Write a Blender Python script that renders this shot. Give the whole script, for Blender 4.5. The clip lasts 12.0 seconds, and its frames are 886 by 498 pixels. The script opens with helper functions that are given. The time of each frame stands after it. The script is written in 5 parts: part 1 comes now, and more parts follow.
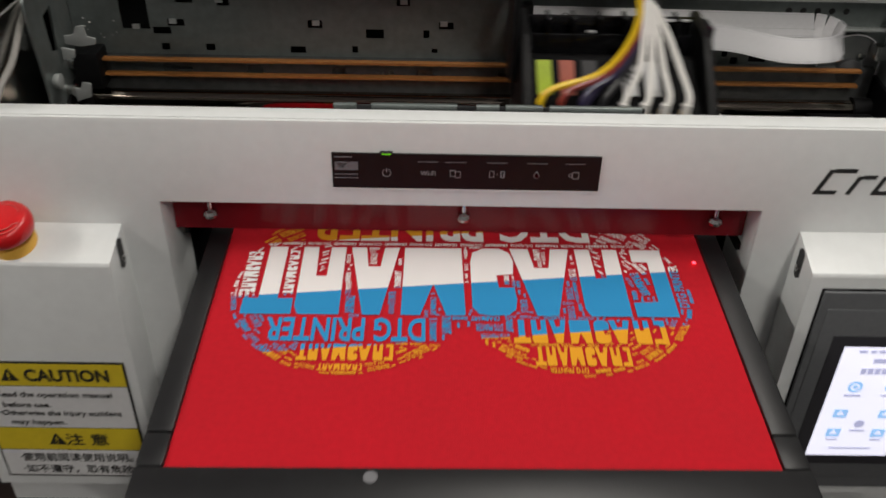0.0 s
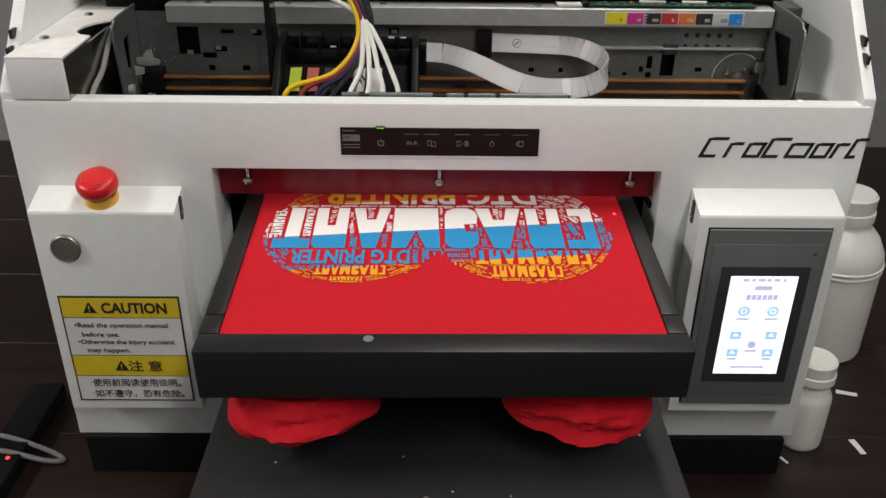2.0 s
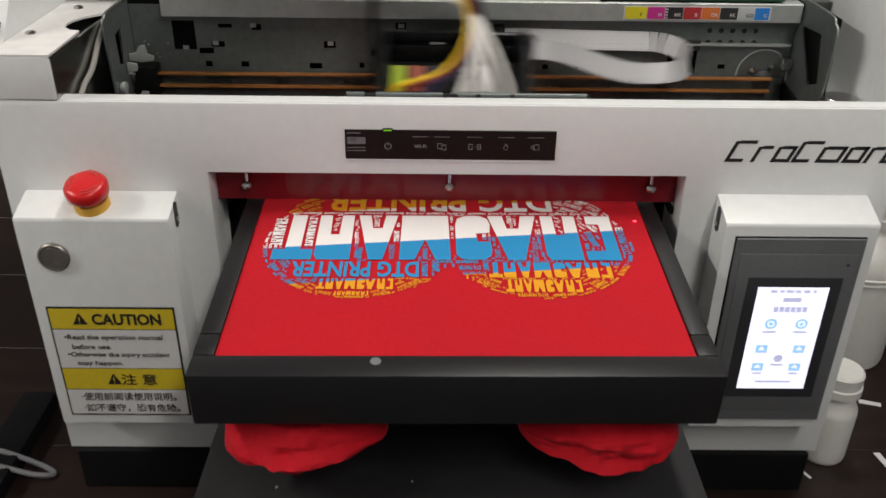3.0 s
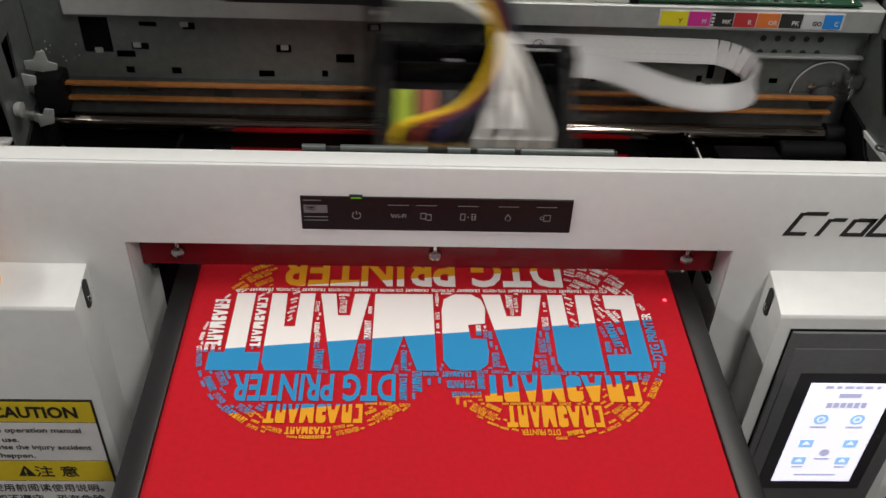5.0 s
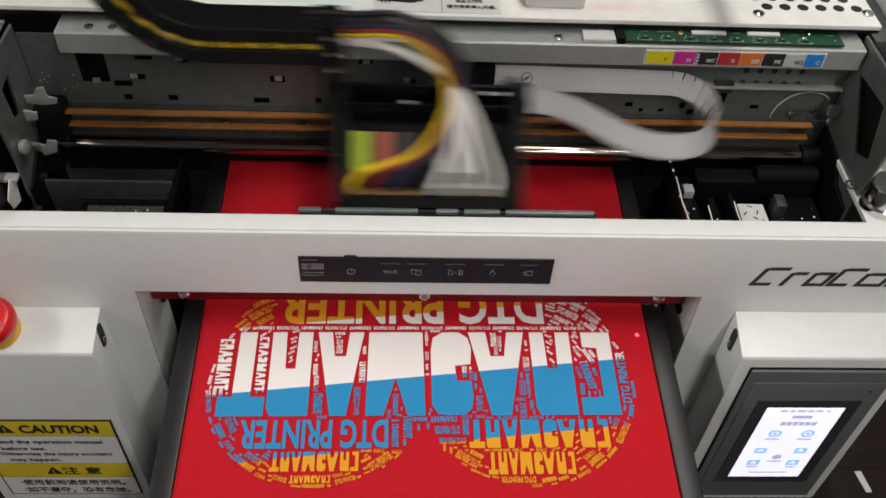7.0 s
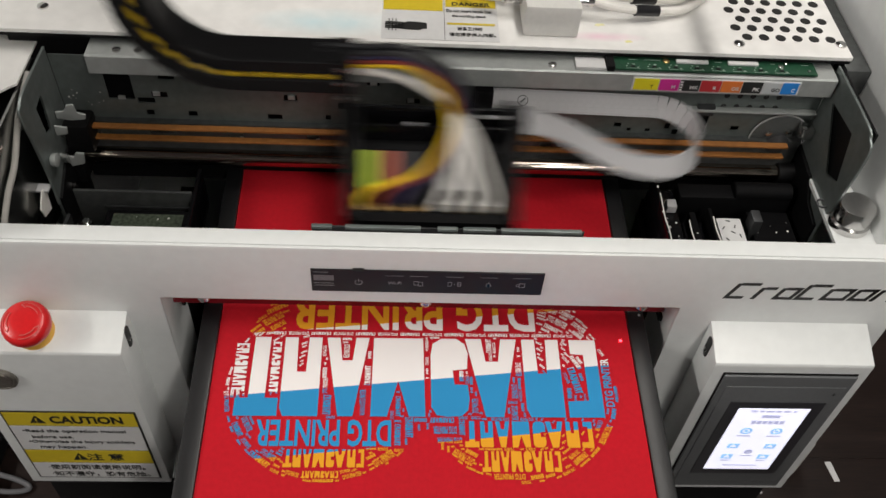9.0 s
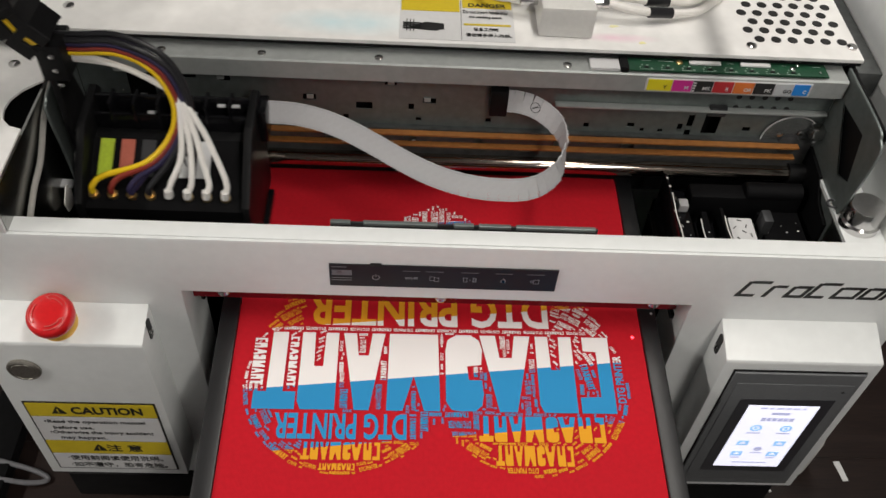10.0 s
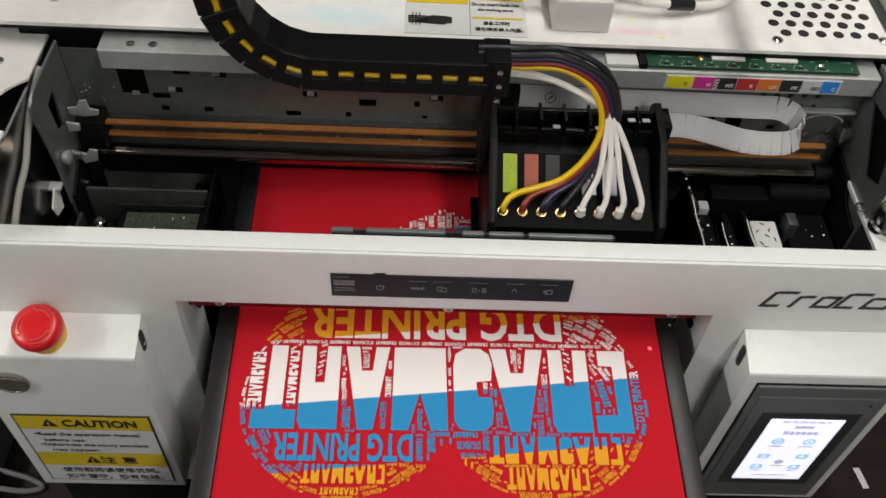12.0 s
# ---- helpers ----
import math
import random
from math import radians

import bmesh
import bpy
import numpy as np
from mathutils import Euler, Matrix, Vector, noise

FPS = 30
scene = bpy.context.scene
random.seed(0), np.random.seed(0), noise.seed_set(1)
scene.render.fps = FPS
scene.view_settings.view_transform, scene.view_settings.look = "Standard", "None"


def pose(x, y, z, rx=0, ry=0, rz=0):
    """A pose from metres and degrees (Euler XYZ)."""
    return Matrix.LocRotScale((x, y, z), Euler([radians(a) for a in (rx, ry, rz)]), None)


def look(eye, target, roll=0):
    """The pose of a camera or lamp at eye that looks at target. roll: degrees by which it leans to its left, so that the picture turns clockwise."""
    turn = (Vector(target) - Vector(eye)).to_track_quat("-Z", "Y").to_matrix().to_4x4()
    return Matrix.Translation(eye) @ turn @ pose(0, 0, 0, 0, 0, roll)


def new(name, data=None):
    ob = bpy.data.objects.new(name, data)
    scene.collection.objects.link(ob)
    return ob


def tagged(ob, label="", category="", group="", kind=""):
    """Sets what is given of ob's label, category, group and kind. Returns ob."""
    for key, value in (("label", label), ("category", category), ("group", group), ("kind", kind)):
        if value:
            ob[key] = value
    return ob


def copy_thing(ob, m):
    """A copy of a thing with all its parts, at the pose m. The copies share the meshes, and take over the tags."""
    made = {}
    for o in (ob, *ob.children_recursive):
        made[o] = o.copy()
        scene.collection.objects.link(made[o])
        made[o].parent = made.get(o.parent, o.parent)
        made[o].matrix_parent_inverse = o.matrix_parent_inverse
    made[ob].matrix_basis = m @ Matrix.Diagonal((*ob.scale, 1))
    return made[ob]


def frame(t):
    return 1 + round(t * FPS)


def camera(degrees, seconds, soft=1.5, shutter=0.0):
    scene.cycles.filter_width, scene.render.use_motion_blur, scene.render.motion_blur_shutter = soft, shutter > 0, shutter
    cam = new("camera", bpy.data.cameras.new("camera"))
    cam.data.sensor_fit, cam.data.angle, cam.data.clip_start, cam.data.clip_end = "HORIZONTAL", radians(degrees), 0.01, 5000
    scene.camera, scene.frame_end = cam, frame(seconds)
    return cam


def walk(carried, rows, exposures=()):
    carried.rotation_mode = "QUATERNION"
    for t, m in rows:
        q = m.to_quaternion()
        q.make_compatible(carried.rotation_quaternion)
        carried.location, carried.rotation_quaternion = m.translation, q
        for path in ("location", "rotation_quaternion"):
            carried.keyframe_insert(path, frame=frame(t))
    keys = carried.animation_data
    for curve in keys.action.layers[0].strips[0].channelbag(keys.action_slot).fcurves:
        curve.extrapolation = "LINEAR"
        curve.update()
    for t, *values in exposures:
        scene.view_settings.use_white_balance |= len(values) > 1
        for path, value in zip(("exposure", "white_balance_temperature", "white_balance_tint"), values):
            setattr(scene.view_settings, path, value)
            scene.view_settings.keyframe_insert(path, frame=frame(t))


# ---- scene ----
cam = camera(53.6, 12.0, shutter=0.6)
PATH = [
    (0, (-0.022, -0.527, 0.667), (0.0, 1.111, -0.48), 1.3),
    (0.5, (-0.033, -0.619, 0.667), (-0.003, 1.067, -0.409), 0.9),
    (1, (-0.01, -0.692, 0.665), (0.025, 1.03, -0.351), 1.1),
    (1.5, (-0.005, -0.734, 0.664), (0.025, 1.008, -0.318), 1.0),
    (2, (-0.005, -0.767, 0.667), (0.016, 0.99, -0.289), 0.7),
    (2.5, (-0.011, -0.761, 0.665), (0.004, 0.994, -0.295), 0.6),
    (3, (-0.014, -0.717, 0.661), (0.007, 1.027, -0.318), 0.8),
    (3.5, (-0.021, -0.644, 0.657), (0.015, 1.088, -0.343), 0.7),
    (3.7, (-0.03, -0.611, 0.661), (0.03, 1.109, -0.359), 0.7),
    (5.3, (-0.017, -0.475, 0.727), (0.059, 1.06, -0.554), 2.7),
    (5.5, (-0.02, -0.467, 0.738), (0.058, 1.036, -0.579), 2.8),
    (6, (-0.013, -0.454, 0.776), (0.065, 0.989, -0.606), 2.8),
    (6.5, (-0.011, -0.443, 0.82), (0.066, 0.948, -0.615), 3.0),
    (7, (-0.018, -0.422, 0.847), (0.075, 0.927, -0.626), 3.6),
    (7.5, (-0.018, -0.409, 0.876), (0.075, 0.91, -0.625), 3.9),
    (9.5, (-0.029, -0.446, 0.914), (0.074, 0.857, -0.6), 5.0),
    (10, (-0.032, -0.449, 0.917), (0.054, 0.859, -0.594), 4.6),
    (10.5, (-0.032, -0.448, 0.917), (0.041, 0.861, -0.593), 4.1),
    (11, (-0.033, -0.445, 0.917), (0.037, 0.864, -0.593), 3.9),
    (11.5, (-0.036, -0.443, 0.915), (0.039, 0.86, -0.6), 4.0),
    (12, (-0.034, -0.408, 0.901), (0.044, 0.868, -0.637), 4.4),
]
EXPOSURES = [(0.0, -0.24), (0.5, -0.2), (1.0, -0.1), (2.0, 0.06), (3.0, -0.02), (5.5, -0.16), (7.0, -0.18), (9.5, -0.16), (12.0, -0.16)]
walk(cam, [(t, look(eye, target, roll)) for t, eye, target, roll in PATH], EXPOSURES)

# ---- world, lamps, exposure ----
TABLE = -0.04
world = bpy.data.worlds.new("world")
scene.world = world
world.use_nodes = True
world.node_tree.nodes["Background"].inputs[0].default_value = (0.55, 0.6, 0.7, 1)
world.node_tree.nodes["Background"].inputs[1].default_value = 0.02


def ceiling_lamp(x, y, power, sx, sy):
    d = bpy.data.lights.new("ceiling_and_fill_light", "AREA")
    d.shape, d.size, d.size_y, d.energy, d.color = "RECTANGLE", sx, sy, power, (1.0, 0.95, 0.885)
    new("ceiling_and_fill_light", d).matrix_world = pose(x, y, 1.93)


# Third lamp is an unseen fill, added to brighten the front faces.
LAMPS = ((0.36, 0.10, 19), (-2.2, -0.55, 48), (0.6, -1.55, 25))
for x, y, power in LAMPS:
    ceiling_lamp(x, y, power, 0.16, 1.2)


# ---- materials ----
def mat(name, color, rough=0.5, metal=0.0, grain=0.0, scale=60.0, bump=0.0, bump_scale=400.0, emit=0.0, spec=0.5, coat=0.0, stretch=None):
    m = bpy.data.materials.new(name)
    m.use_nodes = True
    n, l = m.node_tree.nodes, m.node_tree.links
    b = n["Principled BSDF"]
    b.inputs["Base Color"].default_value = (*color, 1)
    b.inputs["Roughness"].default_value, b.inputs["Metallic"].default_value = rough, metal
    b.inputs["Specular IOR Level"].default_value, b.inputs["Coat Weight"].default_value = spec, coat
    tc = n.new("ShaderNodeTexCoord")
    src = tc.outputs["Object"]
    if stretch:
        mp = n.new("ShaderNodeMapping")
        mp.inputs["Scale"].default_value = stretch
        l.new(src, mp.inputs["Vector"])
        src = mp.outputs["Vector"]
    if grain:
        big, fine = n.new("ShaderNodeTexNoise"), n.new("ShaderNodeTexNoise")
        big.inputs["Scale"].default_value, fine.inputs["Scale"].default_value = scale * 0.2, scale * 4
        big.inputs["Detail"].default_value = 5
        for t in (big, fine):
            l.new(src, t.inputs["Vector"])
        add = n.new("ShaderNodeMath")
        add.operation = "ADD"
        l.new(big.outputs["Fac"], add.inputs[0])
        l.new(fine.outputs["Fac"], add.inputs[1])
        ramp = n.new("ShaderNodeMapRange")
        ramp.inputs["From Min"].default_value, ramp.inputs["From Max"].default_value = 0.7, 1.3
        ramp.inputs["To Min"].default_value, ramp.inputs["To Max"].default_value = 1 - grain, 1 + grain * 0.5
        l.new(add.outputs[0], ramp.inputs["Value"])
        mul = n.new("ShaderNodeVectorMath")
        mul.operation = "SCALE"
        mul.inputs[0].default_value = color
        l.new(ramp.outputs[0], mul.inputs["Scale"])
        l.new(mul.outputs[0], b.inputs["Base Color"])
        rr = n.new("ShaderNodeMapRange")
        rr.inputs["To Min"].default_value, rr.inputs["To Max"].default_value = rough * 0.8, min(1, rough * 1.25)
        l.new(big.outputs["Fac"], rr.inputs["Value"])
        l.new(rr.outputs[0], b.inputs["Roughness"])
    if bump:
        bn, bp = n.new("ShaderNodeTexNoise"), n.new("ShaderNodeBump")
        bn.inputs["Scale"].default_value, bn.inputs["Detail"].default_value = bump_scale, 3
        bp.inputs["Strength"].default_value, bp.inputs["Distance"].default_value = bump, 0.001
        l.new(src, bn.inputs["Vector"])
        l.new(bn.outputs["Fac"], bp.inputs["Height"])
        l.new(bp.outputs["Normal"], b.inputs["Normal"])
    if emit:
        b.inputs["Emission Color"].default_value, b.inputs["Emission Strength"].default_value = (*color, 1), emit
    return m


WHITE = mat("white_powder_coat", (0.735, 0.755, 0.75), 0.42, grain=0.04, scale=25, bump=0.08, bump_scale=1500)
COVER = mat("white_cover_paint", (0.80, 0.79, 0.77), 0.45, grain=0.10, scale=14, bump=0.06, bump_scale=1500)
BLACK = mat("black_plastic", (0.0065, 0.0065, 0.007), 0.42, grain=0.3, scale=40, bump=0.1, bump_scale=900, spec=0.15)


def smear(m, colour, at, size):
    """A faint wiped ink smear of the paint, round a place, broken up by noise."""
    n, l = m.node_tree.nodes, m.node_tree.links
    b = n["Principled BSDF"]
    old = b.inputs["Base Color"].links[0].from_socket
    mp, ball, nz, mul, mix = (n.new("ShaderNode" + k) for k in ("Mapping", "TexGradient", "TexNoise", "Math", "Mix"))
    mp.vector_type = "TEXTURE"
    mp.inputs["Location"].default_value, mp.inputs["Scale"].default_value = at, size
    ball.gradient_type, mul.operation, mix.data_type = "SPHERICAL", "MULTIPLY", "RGBA"
    nz.inputs["Scale"].default_value, nz.inputs["Detail"].default_value = 35, 4
    l.new(n["Texture Coordinate"].outputs["Object"], mp.inputs["Vector"])
    l.new(n["Texture Coordinate"].outputs["Object"], nz.inputs["Vector"])
    l.new(mp.outputs["Vector"], ball.inputs["Vector"])
    l.new(ball.outputs["Fac"], mul.inputs[0])
    l.new(nz.outputs["Fac"], mul.inputs[1])
    l.new(mul.outputs[0], mix.inputs["Factor"])
    l.new(old, mix.inputs["A"])
    mix.inputs["B"].default_value = (*colour, 1)
    l.new(mix.outputs["Result"], b.inputs["Base Color"])


smear(COVER, (0.42, 0.70, 0.78), (-0.085, 0.203, 0.463), (0.075, 0.022, 0.05))
smear(COVER, (0.78, 0.45, 0.58), (0.150, 0.196, 0.463), (0.04, 0.008, 0.05))
STRIPBLACK = mat("button_strip_black", (0.008, 0.007, 0.007), 0.34, grain=0.2, scale=30, spec=0.3)
LEDGE = mat("matt_black_ledge", (0.004, 0.004, 0.0045), 0.55, grain=0.2, scale=40, spec=0.07)
GLOSSBLACK = mat("glossy_black_plastic", (0.005, 0.005, 0.006), 0.2, grain=0.2, scale=30, spec=0.35)
PLATEN = mat("black_anodised_frame", (0.0075, 0.0075, 0.0085), 0.42, grain=0.25, scale=30, bump=0.12, bump_scale=700)
BOARD = mat("worn_black_board", (0.008, 0.008, 0.009), 0.6, grain=0.5, scale=22, bump=0.1, bump_scale=500)
STEEL = mat("galvanised_steel", (0.20, 0.226, 0.22), 0.42, 0.65, grain=0.18, scale=30, bump=0.05, bump_scale=300)
CHANNEL = mat("bright_zinc_channel", (0.42, 0.44, 0.43), 0.45, 0.4, grain=0.12, scale=30, bump=0.05, bump_scale=300)
SMOKYDISC = mat("smoky_clear_disc", (0.62, 0.64, 0.64), 0.12)
SMOKYDISC.node_tree.nodes["Principled BSDF"].inputs["Transmission Weight"].default_value = 0.9
SMOKYDISC.node_tree.nodes["Principled BSDF"].inputs["IOR"].default_value = 1.15
SHELFSTEEL = mat("grey_shelf_steel", (0.095, 0.10, 0.10), 0.45, 0.5, grain=0.3, scale=30)
DARKSTEEL = mat("dark_oiled_steel", (0.06, 0.062, 0.065), 0.42, 0.5, grain=0.35, scale=30)
CHROME = mat("polished_steel", (0.62, 0.61, 0.6), 0.16, 1.0, grain=0.1, scale=50)
PODSTEEL = mat("smooth_pod_steel", (0.40, 0.40, 0.39), 0.22, 1.0, grain=0.12, scale=20)
ROD = mat("polished_guide_rod", (0.40, 0.34, 0.29), 0.10, 1.0, grain=0.2, scale=20, stretch=(0.1, 1, 1))
BELT = mat("amber_timing_belt", (0.32, 0.13, 0.032), 0.5, grain=0.25, scale=40)
# Red in this base colour stands for the shirt's reflection in the guard.
SMOKED = mat("acrylic_red_reflection", (0.19, 0.010, 0.016), 0.2, grain=0.06, scale=18, spec=0.28)
RED = mat("red_button_plastic", (0.62, 0.012, 0.015), 0.3, grain=0.08, scale=80)
ARROW = mat("worn_arrow_print", (0.55, 0.10, 0.09), 0.5)
BUTTONSTEEL = mat("brushed_button_steel", (0.36, 0.34, 0.30), 0.38, 0.9, grain=0.25, scale=120)
YELLOWP = mat("yellow_plastic", (0.75, 0.42, 0.06), 0.45, grain=0.05)
GREY = mat("grey_bezel_plastic", (0.115, 0.12, 0.125), 0.42, grain=0.1, scale=60, bump=0.08, bump_scale=1500)
LGREY = mat("pale_mark_grey", (0.45, 0.45, 0.46), 0.6)
SYMBOL = mat("button_symbol_grey", (0.27, 0.27, 0.28), 0.55)
DIMGREY = mat("dim_icon_grey", (0.16, 0.16, 0.17), 0.5)
SCREENEDGE = mat("dark_screen_border", (0.03, 0.03, 0.035), 0.3, grain=0.1)
SCREEN = mat("lit_screen", (0.86, 0.86, 1.0), 0.3, emit=0.95)
UIBLUE = mat("screen_icon_blue", (0.30, 0.52, 0.86), 0.3, emit=0.9)
UIGREY = mat("screen_icon_grey", (0.42, 0.43, 0.62), 0.3, emit=0.85)
LED = mat("green_lamp", (0.25, 1.0, 0.02), 0.3, emit=0.4)
LASER = mat("red_laser_light", (1.0, 0.05, 0.08), 0.3, emit=5.0)
REDLED = mat("red_standby_lamp", (1.0, 0.04, 0.03), 0.3, emit=2.5)
LABELY = mat("label_yellow", (0.62, 0.47, 0.02), 0.5, grain=0.06, scale=50)
LABELW = mat("label_white", (0.62, 0.62, 0.62), 0.45, grain=0.05, scale=50)
INKBLACK = mat("label_black_ink", (0.012, 0.012, 0.012), 0.5)
RIBBON = mat("white_ribbon_cable", (0.48, 0.48, 0.49), 0.35, grain=0.06, scale=60)
CABLEGREY = mat("grey_cable_sheath", (0.30, 0.29, 0.27), 0.45, grain=0.1)
RIBBONLINE = mat("ribbon_cable_lines", (0.40, 0.40, 0.42), 0.4)
WHITETUBE = mat("milky_tube", (0.80, 0.78, 0.74), 0.3, grain=0.05)
YTUBE = mat("yellow_ink_tube", (0.75, 0.50, 0.012), 0.28, grain=0.05)
RTUBE = mat("red_ink_tube", (0.22, 0.03, 0.02), 0.28, grain=0.1)
BTUBE = mat("blue_black_ink_tube", (0.025, 0.02, 0.055), 0.28, grain=0.1)
KTUBE = mat("black_ink_tube", (0.014, 0.014, 0.016), 0.3, grain=0.1)
BRASS = mat("brass_fitting", (0.55, 0.38, 0.16), 0.3, 0.9)
BOARDMARK = mat("board_print", (0.42, 0.50, 0.44), 0.5)
PCB = mat("green_circuit_board", (0.012, 0.065, 0.032), 0.4, grain=0.3, scale=120)
BOTTLE = mat("white_bottle_plastic", (0.66, 0.66, 0.63), 0.4, grain=0.06, scale=30)
CLEAR = mat("cloudy_plastic", (0.88, 0.87, 0.84), 0.32, grain=0.06)
CLEAR.node_tree.nodes["Principled BSDF"].inputs["Transmission Weight"].default_value = 0.3
TABS = {k: mat("tab_" + k, c, 0.4) for k, c in dict(yellow=(0.72, 0.64, 0.02), magenta=(0.60, 0.03, 0.28), black=(0.02, 0.02, 0.02), red=(0.45, 0.03, 0.035), orange=(0.65, 0.17, 0.035), grey=(0.50, 0.52, 0.53), blue=(0.02, 0.22, 0.66)).items()}


def fabric():
    m = mat("red_cotton_jersey", (0.49, 0.0065, 0.016), 0.85, grain=0.10, scale=60, spec=0.2)
    n, l = m.node_tree.nodes, m.node_tree.links
    b, tc = n["Principled BSDF"], n["Texture Coordinate"]
    b.inputs["Sheen Weight"].default_value = 0.03
    wv, bp = n.new("ShaderNodeTexWave"), n.new("ShaderNodeBump")
    wv.inputs["Scale"].default_value, wv.inputs["Distortion"].default_value, wv.inputs["Detail"].default_value = 320, 1.5, 2
    bp.inputs["Strength"].default_value, bp.inputs["Distance"].default_value = 0.12, 0.0006
    l.new(tc.outputs["Object"], wv.inputs["Vector"])
    l.new(wv.outputs["Fac"], bp.inputs["Height"])
    l.new(bp.outputs["Normal"], b.inputs["Normal"])
    return m


def ink():
    """Print ink in slanting colour bands across the garment."""
    m = mat("printed_ink_bands", (0.8, 0.8, 0.8), 0.75, bump=0.12, bump_scale=900, spec=0.25)
    n, l = m.node_tree.nodes, m.node_tree.links
    b, tc = n["Principled BSDF"], n["Texture Coordinate"]
    sep, mul, sub, mr, ramp = (n.new("ShaderNode" + k) for k in ("SeparateXYZ", "Math", "Math", "MapRange", "ValToRGB"))
    l.new(tc.outputs["Object"], sep.inputs[0])
    mul.operation, sub.operation = "MULTIPLY", "SUBTRACT"
    mul.inputs[1].default_value = 0.105
    l.new(sep.outputs["X"], mul.inputs[0])
    l.new(sep.outputs["Y"], sub.inputs[0])
    l.new(mul.outputs[0], sub.inputs[1])
    l.new(sub.outputs[0], mr.inputs["Value"])
    mr.inputs["From Min"].default_value, mr.inputs["From Max"].default_value = 0.05, 0.45
    l.new(mr.outputs[0], ramp.inputs["Fac"])
    ramp.color_ramp.interpolation = "CONSTANT"
    o, bl, w = (0.74, 0.33, 0.015, 1), (0.022, 0.25, 0.52, 1), (0.82, 0.79, 0.78, 1)
    e = ramp.color_ramp.elements
    for k, (v, c) in enumerate(((0.05, o), (0.127, bl), (0.1892, w), (0.2535, o), (0.325, bl), (0.372, w))):
        if k == 0:
            e.remove(e[1])
            e[0].position, e[0].color = 0.0, c
        else:
            e.new((v - 0.05) / 0.4).color = c
    l.new(ramp.outputs["Color"], b.inputs["Base Color"])
    return m


def wood():
    m = mat("dark_stained_wood", (0.016, 0.0075, 0.0055), 0.42, grain=0.6, scale=30, bump=0.15, bump_scale=120, stretch=(0.25, 4, 1))
    return m


CLOTH, INK, WOOD = fabric(), ink(), wood()
PLASTER = mat("grey_wall_paint", (0.34, 0.34, 0.35), 0.8, grain=0.08, scale=6, bump=0.1, bump_scale=200)
CONCRETE = mat("floor_concrete", (0.14, 0.13, 0.13), 0.7, grain=0.25, scale=8)


# ---- mesh helpers ----
def box(x0, x1, y0, y1, z0, z1, bev=0.0, seg=2, bm=None):
    """A box with rounded edges, added to bm."""
    b = bmesh.new()
    bmesh.ops.create_cube(b, size=1, matrix=Matrix.LocRotScale(((x0 + x1) / 2, (y0 + y1) / 2, (z0 + z1) / 2), None, (x1 - x0, y1 - y0, z1 - z0)))
    if bev:
        bmesh.ops.bevel(b, geom=b.edges[:], offset=bev, segments=seg, affect="EDGES", profile=0.6)
    return merge(bm, b)


def merge(bm, b):
    if bm is None:
        return b
    me = bpy.data.meshes.new("tmp")
    b.to_mesh(me)
    bm.from_mesh(me)
    b.free()
    bpy.data.meshes.remove(me)
    return bm


def prism(pts, axis, a0, a1, bev=0.0, bm=None):
    """An outline in the two other axes, pushed from a0 to a1 along axis."""
    b = bmesh.new()
    put = {"x": lambda p, a: (a, p[0], p[1]), "y": lambda p, a: (p[0], a, p[1]), "z": lambda p, a: (p[0], p[1], a)}[axis]
    lo, hi = [b.verts.new(put(p, a0)) for p in pts], [b.verts.new(put(p, a1)) for p in pts]
    n = len(pts)
    b.faces.new(lo)
    b.faces.new(hi[::-1])
    for i in range(n):
        b.faces.new((lo[i], hi[i], hi[(i + 1) % n], lo[(i + 1) % n]))
    bmesh.ops.recalc_face_normals(b, faces=b.faces)
    if bev:
        bmesh.ops.bevel(b, geom=b.edges[:], offset=bev, segments=2, affect="EDGES", profile=0.6)
    return merge(bm, b)


def sheet_with_holes(x0, x1, z0, z1, y0, y1, holes, bm=None):
    """An upright sheet between y0 and y1 with rectangular holes (x0, x1, z0, z1) cut through."""
    xs = sorted({x0, x1, *[c for h in holes for c in h[:2]]})
    zs = sorted({z0, z1, *[c for h in holes for c in h[2:]]})
    b = bmesh.new()
    v = {}

    def vert(x, y, z):
        if (x, y, z) not in v:
            v[(x, y, z)] = b.verts.new((x, y, z))
        return v[(x, y, z)]

    def solid(i, j):
        if not (0 <= i < len(xs) - 1 and 0 <= j < len(zs) - 1):
            return False
        cx, cz = (xs[i] + xs[i + 1]) / 2, (zs[j] + zs[j + 1]) / 2
        return not any(h[0] < cx < h[1] and h[2] < cz < h[3] for h in holes)

    for i in range(len(xs) - 1):
        for j in range(len(zs) - 1):
            if not solid(i, j):
                continue
            a, c, d, e = xs[i], xs[i + 1], zs[j], zs[j + 1]
            b.faces.new([vert(a, y0, d), vert(c, y0, d), vert(c, y0, e), vert(a, y0, e)])
            b.faces.new([vert(a, y1, d), vert(a, y1, e), vert(c, y1, e), vert(c, y1, d)])
            for di, dj, p, q in ((-1, 0, (a, d), (a, e)), (1, 0, (c, e), (c, d)), (0, -1, (c, d), (a, d)), (0, 1, (a, e), (c, e))):
                if not solid(i + di, j + dj):
                    b.faces.new([vert(p[0], y0, p[1]), vert(q[0], y0, q[1]), vert(q[0], y1, q[1]), vert(p[0], y1, p[1])])
    bmesh.ops.recalc_face_normals(b, faces=b.faces)
    return merge(bm, b)


